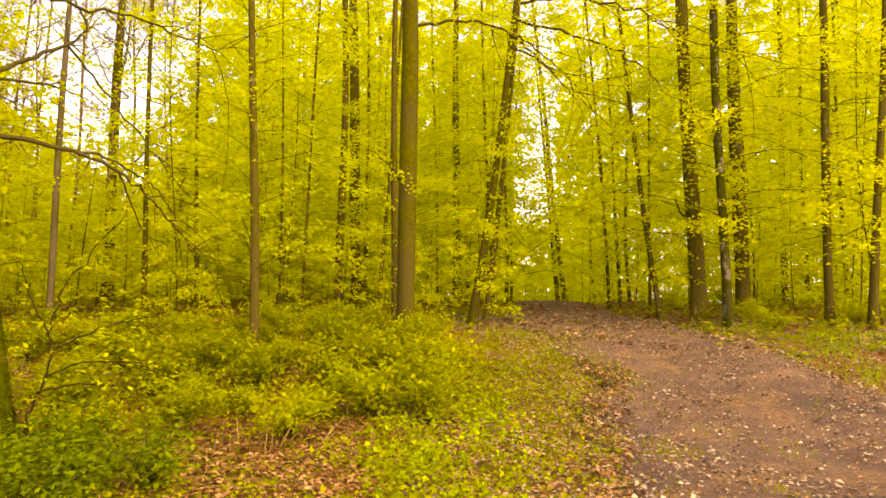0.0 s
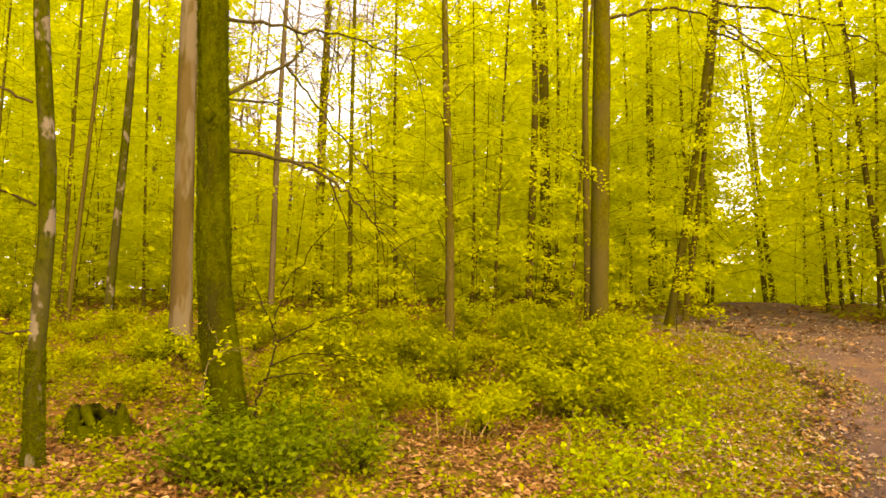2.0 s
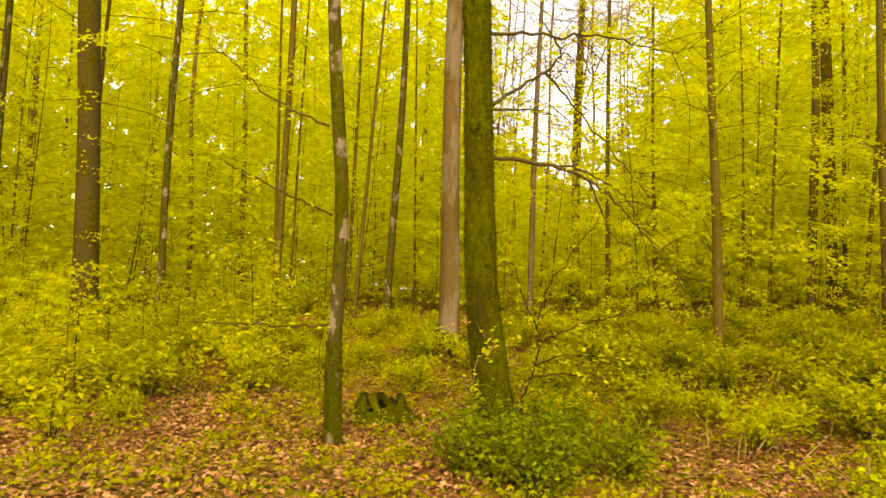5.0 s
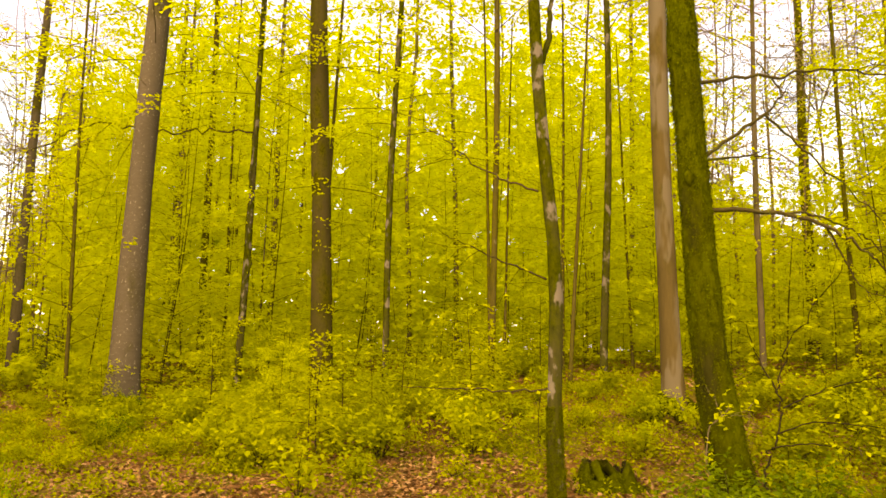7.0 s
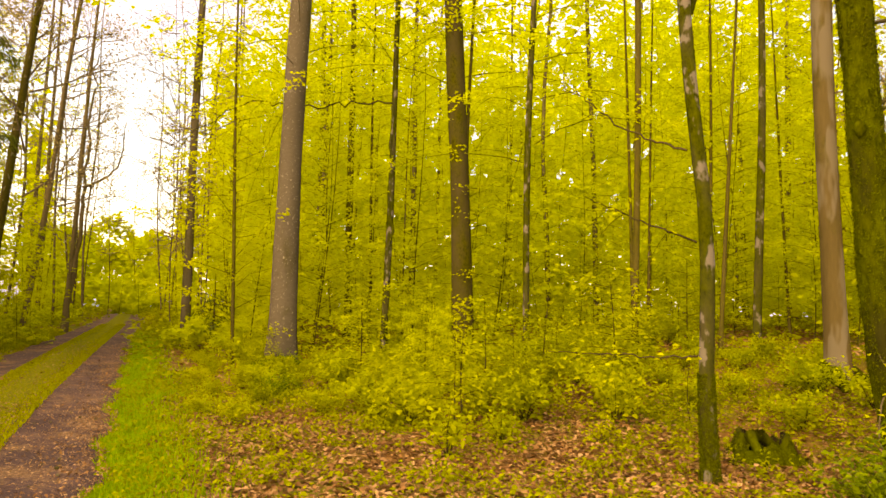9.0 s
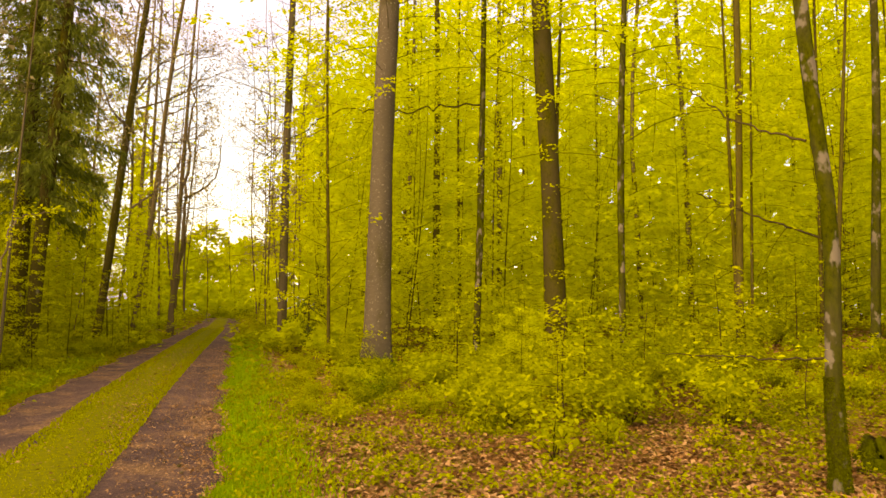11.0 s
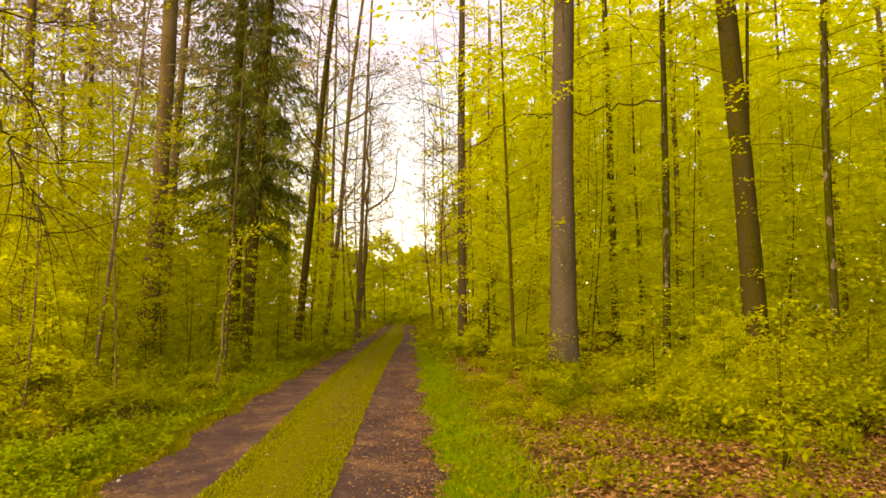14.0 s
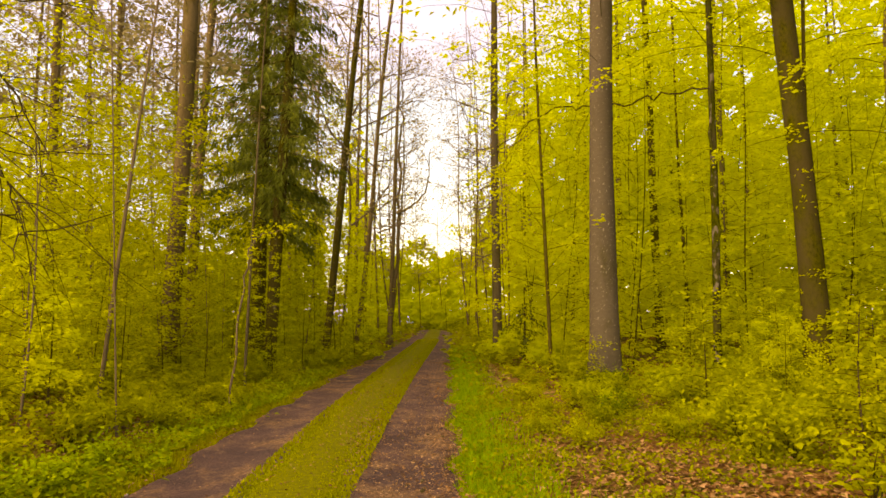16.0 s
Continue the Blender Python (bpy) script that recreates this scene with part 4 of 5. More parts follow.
def moss_coat(owner, count, size, z0, z1, sides, mat, cover=0.5):
    """Tufts of moss that stand off the bark of a trunk, thick in clumps and thin between them."""
    trunk = [o for o in owner.children if o.name.startswith("trunk")][0]
    me = trunk.data
    v = np.empty(len(me.vertices) * 3, np.float32)
    me.vertices.foreach_get("co", v)
    nv = np.empty(len(me.vertices) * 3, np.float32)
    me.vertices.foreach_get("normal", nv)
    v, nv = v.reshape(-1, 3), nv.reshape(-1, 3)
    ok = (v[:, 2] > z0) & (v[:, 2] < z1)
    v, nv = v[ok], nv[ok]
    i = rng.integers(len(v), size=count)
    clump = np.sin(7 * v[i, 2] + 4 * np.arctan2(nv[i, 1], nv[i, 0]) + 2 * np.sin(2.3 * v[i, 2])) + np.sin(13 * v[i, 2] - 9 * np.arctan2(nv[i, 1], nv[i, 0]))
    i = i[rng.uniform(-1.6, cover, count) < clump]
    i = i[i < len(v) - sides - 1]
    s, w = rng.uniform(0, 1, (2, len(i), 1))
    c = v[i] + s * (v[i + 1] - v[i]) + w * (v[i + sides] - v[i]) + nv[i] * rng.uniform(0, 0.012, (len(i), 1)) + rng.normal(0, 0.004, (len(i), 3))
    d = nv[i] * 0.55 + rng.normal(0, 0.45, (len(i), 3)) - np.array([0, 0, 0.45])
    ln = size * rng.uniform(0.5, 1.4, len(i))
    part("moss", leaf_mesh("moss", c, d, nv[i] + rng.normal(0, 0.5, (len(i), 3)), ln, ln * 0.55, mat), owner, "shaggy dark green moss", kind="stuff")


def root(parent, a, length, r, mat):
    """A root that runs out over the ground from the foot of a trunk."""
    s = np.linspace(0, 1, 7)[:, None]
    d = np.array([math.cos(a), math.sin(a), 0])
    p = d * s * length + np.array([-d[1], d[0], 0]) * 0.12 * np.sin(s * 3 + a) + np.array([0, 0, 1]) * (0.30 * (1 - s) ** 2 - 0.05)
    return part("root", tube_mesh("root", [(p, np.linspace(r, r * 0.3, 7), 8)], mat), parent, "moss-covered spreading root")


mossy = forest_tree("beech_tree", -4.275, 5.975, 0.180, (-0.035, -0.030), MOSS_BARK, "thick beech trunk wrapped in dark green moss", None, 14, 56, 0.55, "", roots=4)
for v in [o for o in mossy.children if o.name.startswith("trunk")][0].data.vertices:
    k = float(np.interp(v.co.z, (-0.15, 0.0, 0.4, 0.8, 1.2, 1.6, 2.0), (0.20, 0.18, 0.13, 0.085, 0.045, 0.012, 0.0)))
    v.co.x, v.co.y = v.co.x + 0.814 * k, v.co.y + 0.581 * k
moss_coat(mossy, 30000, 0.020, -0.1, 6.0, 56, MOSS)
burl = part("burl", tube_mesh("burl", [(np.array([(-0.07, -0.232, z) for z in (3.20, 3.24, 3.29, 3.33, 3.36)]), (0.02, 0.045, 0.056, 0.045, 0.01), 12)], MOSS_BARK), mossy, "mossy burl with a dark hollow")
branch(mossy, [(-4.28, 5.98, 2.97), (-3.93, 6.41, 2.95), (-3.57, 6.78, 2.82), (-3.35, 7.05, 2.57), (-3.22, 7.28, 2.34), (-3.06, 7.51, 2.04)], 0.026, twigs=7, leaves=25)
branch(mossy, [(-3.95, 6.44, 2.96), (-3.74, 6.83, 2.96), (-3.59, 7.18, 2.85), (-3.49, 7.49, 2.73), (-3.39, 7.79, 2.43)], 0.016, twigs=5, leaves=20)
branch(mossy, [(-3.60, 6.85, 2.81), (-3.54, 7.02, 2.51), (-3.48, 7.20, 2.21), (-3.29, 7.42, 2.10)], 0.012, twigs=4)
branch(mossy, [(-4.30, 5.97, 3.53), (-4.12, 6.21, 3.75), (-3.95, 6.44, 3.95), (-3.82, 6.62, 4.15), (-3.95, 6.66, 4.37), (-4.11, 6.68, 4.59), (-4.22, 6.72, 4.75)], 0.022, twigs=9, leaves=15)
branch(mossy, [(-4.30, 5.97, 3.48), (-4.11, 6.45, 3.57), (-4.01, 6.84, 3.56)], 0.016, twigs=6, leaves=50)
branch(mossy, [(-4.35, 5.95, 4.30), (-3.95, 6.60, 4.41), (-3.60, 7.17, 4.51), (-3.20, 7.72, 4.41), (-2.94, 8.18, 4.54)], 0.02, twigs=10, leaves=40)
branch(mossy, [(-3.95, 6.44, 3.96), (-3.80, 6.93, 3.62), (-3.47, 7.21, 3.14), (-3.18, 7.60, 2.66)], 0.014, twigs=8, leaves=20)

pale = forest_tree("beech_tree", -7.48, 9.50, 0.173, (-0.005, -0.004), LICHEN_BARK, "pale smooth beech trunk with mossy spreading roots", pick(TALL_CROWNS), 24, 20, 0.55, "tall beeches", roots=5)
for a, far in ((4.75, 0.75), (5.3, 0.65), (4.2, 0.8), (2.9, 0.8), (0.4, 0.7)):
    root(pale, a, far, 0.15, MOSS_BARK)

slim = forest_tree("hornbeam_tree", -5.20, 4.755, 0.076, (-0.022, -0.027), SLIM_BARK, "slim trunk with grey bark patches and green moss", None, 14, 18, 0.5, "")
for v in [o for o in slim.children if o.name.startswith("trunk")][0].data.vertices:
    k = float(np.interp(v.co.z, (0.6, 1.2, 1.6, 2.2, 2.8, 3.2, 3.6, 4.2, 5.0), (0, 0.01, 0.05, 0.065, 0.05, 0.012, -0.015, -0.045, -0.055)))
    v.co.x, v.co.y = v.co.x + 0.675 * k, v.co.y + 0.738 * k
moss_coat(slim, 16000, 0.014, -0.1, 1.35, 18, MOSS, -1.2)
branch(slim, [(-5.28, 4.70, 2.26), (-5.39, 4.46, 2.36), (-5.51, 4.19, 2.46), (-5.62, 3.92, 2.59), (-5.68, 3.69, 2.67)], 0.013, twigs=6, leaves=30)
branch(slim, [(-5.33, 4.64, 3.15), (-5.64, 4.47, 3.30), (-5.94, 4.27, 3.50), (-6.22, 4.10, 3.81), (-6.45, 3.96, 3.99)], 0.014, twigs=6, leaves=40)
branch(slim, [(-5.23, 4.74, 1.19), (-5.45, 4.34, 1.17), (-5.66, 3.89, 1.19), (-5.87, 3.39, 1.20)], 0.012, twigs=5, leaves=60)
branch(slim, [(-5.39, 4.75, 4.56), (-5.33, 4.81, 4.87), (-5.33, 4.81, 5.17), (-5.26, 4.87, 5.55)], 0.035, 0.02, SLIM_BARK)

sapling = thing("bare_sapling", -3.70, 5.75, "thin forked sapling with nearly bare dark branches", "sapling")
branch(sapling, [(-3.70, 5.75, -0.05), (-3.69, 5.76, 0.30), (-3.68, 5.78, 0.64), (-3.61, 5.82, 0.86), (-3.56, 5.85, 1.10), (-3.60, 5.83, 1.28), (-3.52, 5.87, 1.61), (-3.32, 5.99, 1.94), (-3.09, 6.11, 2.38)], 0.013, 0.004, SAPLING_BARK, "stem", leaves=25)
for pts in ([(-3.55, 5.83, 1.10), (-3.26, 5.92, 1.27), (-2.98, 6.07, 1.36), (-2.74, 6.17, 1.42)], [(-3.60, 5.81, 0.88), (-3.31, 5.81, 1.01), (-3.04, 5.95, 1.01), (-2.75, 6.08, 0.99)],
            [(-3.64, 5.78, 0.76), (-3.35, 5.78, 0.83), (-3.17, 5.88, 0.82), (-3.02, 5.96, 0.80)], [(-3.60, 5.85, 1.23), (-3.77, 5.82, 1.55), (-3.83, 5.78, 1.82)]):
    branch(sapling, pts, 0.008, 0.003, SAPLING_BARK, twigs=6, leaves=16)

arch = thing("hornbeam_tree", -16.22, 5.48, "slender tree with a long arching side branch", "tree")
branch(arch, [(-16.20, 5.46, 0.0), (-16.19, 5.45, 3.0), (-16.17, 5.45, 6.60)], 0.05, 0.03, SLIM_BARK, "trunk")
branch(arch, [(-16.16, 5.44, 6.60), (-16.61, 4.61, 6.60), (-17.02, 3.78, 6.46), (-17.38, 2.95, 6.51), (-17.65, 2.47, 6.66), (-17.92, 1.90, 6.46), (-18.15, 1.35, 6.01), (-18.37, 0.91, 5.63), (-18.58, 0.50, 4.97)], 0.024, 0.008, twigs=8, leaves=150)
forest_tree("young_beech", -15.48, 7.07, 0.061, (0.011, 0.022), DARK_BARK, "slim dark stem close beside a large beech", None, 14, 10, 0.4)

fork = thing("young_birch", -32.16, -2.43, "thin pinkish tree with a curved side branch by the track", "tree")
branch(fork, [(-32.16, -2.43, 0.3), (-32.17, -2.18, 4.0), (-32.18, -2.10, 6.3), (-32.18, -1.98, 10.0), (-32.19, -1.88, 12.0)], 0.11, 0.02, PINE_BARK, "trunk")
branch(fork, [(-32.17, -2.14, 6.28), (-32.20, -1.43, 6.68), (-32.20, -0.87, 7.21), (-32.20, -0.72, 7.99), (-32.15, -0.67, 9.2)], 0.06, 0.015, PINE_BARK, twigs=3)
white = thing("young_birch", -12.80, -3.92, "thin pale bent sapling at the track side", "sapling")
branch(white, [(-12.80, -3.92, 0.0), (-12.88, -3.82, 1.5), (-12.89, -3.69, 2.60), (-13.05, -3.62, 2.97), (-13.23, -3.35, 3.11), (-13.42, -3.04, 3.20)], 0.022, 0.008, PALE_TWIG, "stem", leaves=260)
droop = forest_tree("oak_tree", -8.42, -7.24, 0.14, (0.0, 0.0), DARK_BARK, "dark oak with drooping bare twigs beside the track", None, 12, 14, 0.6)
branch(droop, [(-8.42, -7.19, 5.2), (-8.31, -5.84, 4.74), (-8.31, -5.43, 4.15), (-8.22, -5.17, 3.61), (-8.13, -4.91, 3.15), (-8.03, -4.69, 2.70), (-7.90, -4.49, 2.32)], 0.028, twigs=22, leaves=40)
branch(droop, [(-8.31, -5.84, 4.74), (-8.38, -5.36, 4.38), (-8.36, -5.02, 4.05), (-8.31, -4.71, 3.58), (-8.22, -4.52, 2.98)], 0.022, twigs=18, leaves=60)
branch(droop, [(-8.38, -7.13, 5.0), (-8.04, -6.21, 5.3), (-7.98, -5.50, 5.0), (-8.13, -4.81, 4.8), (-8.37, -4.23, 4.9)], 0.02, twigs=16, leaves=120)


# ---- spruces ----
def spruce(x, y, r, lean, height, width, z0, needles):
    t = thing("spruce_tree", x, y, "tall dark green spruce with drooping needle boughs", "tree", "spruces")
    part("trunk", trunk_mesh("trunk", r, height, lean, DARK_BARK, 0.5, 14, top=0.2), t)
    cs, ds, tubes = [], [], []
    z, a = z0, 0.0
    while z < height - 0.5:
        a += 2.4 + rng.uniform(-0.3, 0.3)
        f = (1 - 0.8 * (z - z0) / (height - z0)) * rng.uniform(0.55, 1.1)
        L = width * f**0.7
        o = np.array([math.cos(a), math.sin(a), 0])
        s = np.linspace(0, 1, 7)[:, None]
        p = np.array([lean[0] * z, lean[1] * z, z]) + o * s * L + np.array([0, 0, 1]) * L * (0.12 * s - 0.55 * s**2 + 0.22 * s**3)
        tubes.append((p, np.linspace(0.022, 0.004, 7), 4))
        n = int(needles * f)
        k = rng.uniform(0.12, 1, n)
        q = np.stack([np.interp(k, s[:, 0], p[:, i]) for i in range(3)], -1)
        w = np.array([-o[1], o[0], 0])
        off = rng.normal(0, 0.24, n) * (1.15 - k)
        drop = np.abs(rng.normal(0, 0.20, n))
        cs.append(q + w * off[:, None] - np.array([0, 0, 1]) * drop[:, None])
        ds.append(o * 0.5 + w * np.sign(off)[:, None] * 0.5 + rng.normal(0, 0.25, (n, 3)) + (0, 0, -0.9))
        z += rng.uniform(0.10, 0.22)
    c, d = np.concatenate(cs), np.concatenate(ds)
    part("needle_foliage", leaf_mesh("needle_foliage", c, d, rng.normal(0, 1, c.shape), rng.uniform(0.15, 0.34, len(c)), rng.uniform(0.022, 0.055, len(c)), NEEDLE), t, kind="stuff")
    part("branchwork", tube_mesh("branchwork", tubes, DARK_BARK), t, kind="stuff")
    return t


spruce(-20.70, -5.44, 0.217, (-0.001, 0.012), 24, 2.5, 4.4, 260)
spruce(-19.32, -4.74, 0.170, (-0.005, 0.041), 23, 1.7, 3.6, 200)
spruce(-23.99, 2.34, 0.05, (0, 0), 2.3, 1.1, 0.15, 73)


# ---- stump ----
def stump(x, y):
    t = thing("tree_stump", x, y, "low rotten tree stump covered in dark green moss", "stump", turn=20)
    k = 64
    th = np.linspace(0, 2 * math.pi, k, endpoint=False)
    rag = 0.05 * np.sin(2 * th + 1) + 0.04 * np.sin(5 * th) + 0.015 * np.sin(9 * th + 2) + rng.normal(0, 0.008, k) - 0.11 * np.exp(-((th - 5.0) / 0.5) ** 2)
    lobes = 0.20 * np.cos(4 * th + 0.5) + 0.08 * np.sin(7 * th + 1)
    prof = [(0.52, -0.10, 1.2), (0.44, 0.0, 1.0), (0.35, 0.06, 0.7), (0.31, 0.11, 0.5), (0.285, 0.15, 0.45), (0.265, 0.20, 0.45), (0.225, 0.21, 0.45), (0.20, 0.12, 0.3), (0.17, 0.03, 0.3), (0.06, -0.02, 0.1)]
    verts, faces = [], []
    for i, (rr, zz, lobe) in enumerate(prof):
        rad = rr * (1 + lobe * lobes + rng.normal(0, 0.035, k))
        up = zz + (rag if i in (5, 6) else 0.4 * rag if i in (4, 7) else rng.normal(0, 0.008, k))
        verts += np.stack([rad * np.cos(th), rad * np.sin(th), up], -1).tolist()
    for i in range(len(prof) - 1):
        faces += [(i * k + j, i * k + (j + 1) % k, (i + 1) * k + (j + 1) % k, (i + 1) * k + j) for j in range(k)]
    faces.append(tuple((len(prof) - 1) * k + j for j in range(k)))
    me = bpy.data.meshes.new("trunk")
    me.from_pydata(verts, [], faces)
    me.polygons.foreach_set("use_smooth", np.ones(len(faces), bool))
    me.materials.append(MOSS_BARK)
    me.materials.append(HOLLOW_WOOD)
    me.polygons.foreach_set("material_index", [1 if i >= 6 * k else 0 for i in range(len(faces))])
    part("trunk", me, t)
    moss_coat(t, 6000, 0.02, -0.05, 0.4, k, MOSS)
    for a in (0.6, 2.2, 3.6, 5.1):
        root(t, a, 0.55, 0.06, MOSS_BARK)


stump(-5.91, 6.18)


# ---- bushes ----
def bush_mesh_set(height, width, stems, leaves, size, mat, stem_mat, upright=0.5):
    tubes, tips = [], []
    for _ in range(stems):
        a, w = rng.uniform(0, 6.28), width * math.sqrt(rng.uniform(0.02, 1))
        h = height * rng.uniform(0.6, 1.1) * (1 - 0.35 * (w / width) ** 2)
        s = np.linspace(0, 1, 6)[:, None]
        o = np.array([math.cos(a), math.sin(a), 0])
        p = o * w * (0.25 * s + 0.75 * s ** (1.6 if upright > 0.4 else 1)) + np.array([0, 0, 1]) * h * (1.5 * s - 0.5 * s**2 * (2 - upright)) + rng.normal(0, 0.02, (6, 3))
        tubes.append((p[::2], (0.007, 0.005, 0.002), 3))
        tips.append(p[1:])
    t = np.array(tips)
    i, k = rng.integers(stems, size=leaves), rng.uniform(0, 4, leaves) ** 0.9
    lo = np.minimum(k.astype(int), 3)
    c = t[i, lo] + (t[i, lo + 1] - t[i, lo]) * (k - lo)[:, None] + rng.normal(0, 0.075, (leaves, 3))
    c[:, 2] = np.maximum(c[:, 2], 0.03)
    d = rng.normal(0, 1, (leaves, 3)) * (1, 1, 0.35) + (0, 0, -0.15)
    ln = size * rng.uniform(0.65, 1.3, leaves)
    return leaf_mesh("foliage", c, d, (0, 0, 1) + rng.normal(0, 0.45, c.shape), ln, ln * 0.62, mat), tube_mesh("branchwork", tubes, stem_mat)


def sapling_mesh_set(height, leaves, size, long=0.85):
    c, d, n, tubes = sprays(0.15 * height, height, 15, 0.4 * long, long, leaves, size, 0.3, 0.35, 0.4, 0.02, 3)
    s = np.linspace(0, 1, 6)[:, None]
    stem = np.array([0, 0, 1]) * s * height * 1.02 + np.array([0.04, 0.03, 0]) * np.sin(s * 4)
    ln = size * rng.uniform(0.7, 1.2, len(c))
    return leaf_mesh("foliage", c, d, n, ln, ln * 0.64, BUSH if height < 2 else LEAF), tube_mesh("branchwork", [(stem, np.linspace(0.014, 0.004, 6), 5)] + tubes, TWIG)


ROADSIDE = [bush_mesh_set(0.85, 0.9, 12, 850, 0.08, SHADE_LEAF, TWIG) for _ in range(3)]
BRAMBLES = [bush_mesh_set(0.85, 0.85, 14, 1000, 0.075, leaf, TWIG) for leaf in (HERB, BUSH, BUSH, HERB)]
LIGHT_BUSHES = [bush_mesh_set(0.85, 0.95, 12, 900, 0.08, BUSH, TWIG) for _ in range(4)]
NETTLES = [bush_mesh_set(0.5, 0.55, 16, 620, 0.055, NETTLE, TWIG, 1.0) for _ in range(3)]
VERGE_HERBS = [bush_mesh_set(0.42, 0.55, 16, 620, 0.06, VERGE_HERB, TWIG, 1.0) for _ in range(2)]
SAPLINGS = [sapling_mesh_set(1.5, 620, 0.08) for _ in range(3)]
SEEDLINGS = [bush_mesh_set(0.6, 0.42, 8, 170, 0.085, BUSH, TWIG, 1.0) for _ in range(2)]
TALL_SAPLINGS = [sapling_mesh_set(2.8, 1300, 0.10, 1.5) for _ in range(3)]


# distant bushes: hazy brightness put into the leaf colour
PALED_FAR_BUSHES = [bush_mesh_set(0.85, 0.95, 5, 330, 0.14, LEAF_HAZED, TWIG) for _ in range(3)]


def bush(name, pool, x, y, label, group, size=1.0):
    # past 19 m most bushes switch to the paled leaf
    leaves, stems = pick(PALED_FAR_BUSHES if pool in (BRAMBLES, LIGHT_BUSHES) and math.hypot(x, y) > 19 and not (-24 < x < 0 and y < -3) else pool)
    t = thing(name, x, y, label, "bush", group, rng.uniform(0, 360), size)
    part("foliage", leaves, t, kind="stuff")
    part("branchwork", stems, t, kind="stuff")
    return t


PLACED = [(-4.27, 5.98), (-5.20, 4.76), (-5.91, 6.18)]
for x, y, r, az in scatter(44, 8.2, 14, 3, 33, 0.75, (0.2, 1.15)):
    bush("bramble_bush", BRAMBLES, x, y, "tangled yellow-green bramble bush on the forest floor", "brambles", rng.uniform(0.6, 1.15))
for x, y, r, az in scatter(16, 9.5, 14, 29, 50, 0.9, 0.3):
    bush("leafy_bush", LIGHT_BUSHES, x, y, "low bush with light spring leaves", "leafy bushes", rng.uniform(0.5, 0.85))
for x, y, r, az in scatter(80, 9.6, 19, 49, 86, 0.8, 1.0):
    bush("leafy_bush", LIGHT_BUSHES if rng.uniform() < 0.6 else BRAMBLES, x, y, "low bush with light spring leaves", "leafy bushes", rng.uniform(0.7, 1.15) * (0.5 if az > 73 else 1.0))
for x, y, r, az in scatter(20, 9.6, 18, 48, 75, 0.7, 1.0):
    bush("beech_sapling", SAPLINGS, x, y, "knee-high beech sapling with flat leafy sprays", "beech saplings", rng.uniform(0.6, 1.2))
for x, y, r, az in scatter(18, 14.0, 19, 46, 74, 0.9, 2.0):
    bush("beech_sapling", TALL_SAPLINGS, x, y, "young beech sapling with flat leafy sprays", "beech saplings", rng.uniform(0.5, 0.95))
for x, y, r, az in scatter(46, 9.0, 24, 98, 126, 0.85, 1.1):
    bush("bramble_bush", ROADSIDE, x, y, "tangled roadside bush in yellow-green leaf", "brambles", rng.uniform(0.7, 1.2))
for x, y, r, az in scatter(70, 9.0, 30, 94, 112, 0.6, (0.55, 1.0)):
    bush("leafy_bush", ROADSIDE, x, y, "low leafy bush beside the forest track", "leafy bushes", rng.uniform(0.45, 0.8))
for x, y, r, az in scatter(24, 10.0, 26, 99, 128, 0.8, 1.5):
    bush("beech_sapling", TALL_SAPLINGS, x, y, "young beech sapling with flat leafy sprays", "beech saplings", rng.uniform(0.5, 1.1))
for x, y, r, az in scatter(34, 16.0, 48, 81, 91, 0.9, 1.2) + scatter(26, 20.0, 52, 94, 105, 0.9, 1.0):
    bush("leafy_bush", LIGHT_BUSHES, x, y, "leafy bush beside the forest track", "leafy bushes", rng.uniform(0.9, 1.4))
for x, y, r, az in scatter(26, 14.0, 26, 1, 46, 1.0, 0.8):
    bush("beech_sapling", TALL_SAPLINGS, x, y, "young beech sapling with flat leafy sprays", "beech saplings", rng.uniform(0.6, 1.1))
for x, y, r, az in scatter(22, 15.0, 28, -34, -9, 1.0, 0.8):
    bush("leafy_bush", LIGHT_BUSHES, x, y, "low leafy bush among the trees", "leafy bushes", rng.uniform(0.5, 0.9))
for x, y in ((-3.75, 5.45), (-3.3, 5.75), (-3.95, 5.65), (-3.1, 5.2), (-2.7, 5.9), (-3.5, 6.2), (-3.25, 4.95), (-3.55, 4.85), (-2.95, 4.8), (-3.7, 5.1)):
    bush("nettle_clump", NETTLES, x, y, "dark green nettles at the foot of a tree", "nettles", rng.uniform(1.0, 1.4))
for x, y in ((-7.67, -4.18), (-8.27, -4.17), (-7.16, -4.35), (-8.97, -4.17), (-6.55, -4.41), (-7.94, -4.60)):
    bush("nettle_clump", VERGE_HERBS, x, y, "bright green herbs on the track verge", "verge herbs", rng.uniform(0.82, 0.88))
for x, y, k in ((-8.10, 3.50, 0.75), (-9.42, 5.20, 0.9), (-14.94, 2.76, 0.8), (-15.42, 2.43, 0.7), (-2.4, 13.2, 1.0)):
    bush("beech_sapling" if k < 0.8 else "leafy_bush", SAPLINGS if k < 0.8 else BRAMBLES, x, y, "small leafy bush standing on its own", "leafy bushes", k)
for x, y, k in ((-7.04, 2.95, 1.15), (-7.46, 3.82, 0.8), (-9.05, 2.91, 0.9), (-7.09, 4.93, 0.7)):
    bush("beech_seedling", SEEDLINGS, x, y, "small broad-leaved beech seedling on the leaf litter", "beech seedlings", k)
bush("nettle_clump", NETTLES, -11.9, 2.1, "dark green herbs at the foot of a beech", "nettles", 0.9)
bush("beech_sapling", TALL_SAPLINGS, 0.0, 15.2, "young beech with bright flat sprays of leaves", "beech saplings", 0.95)


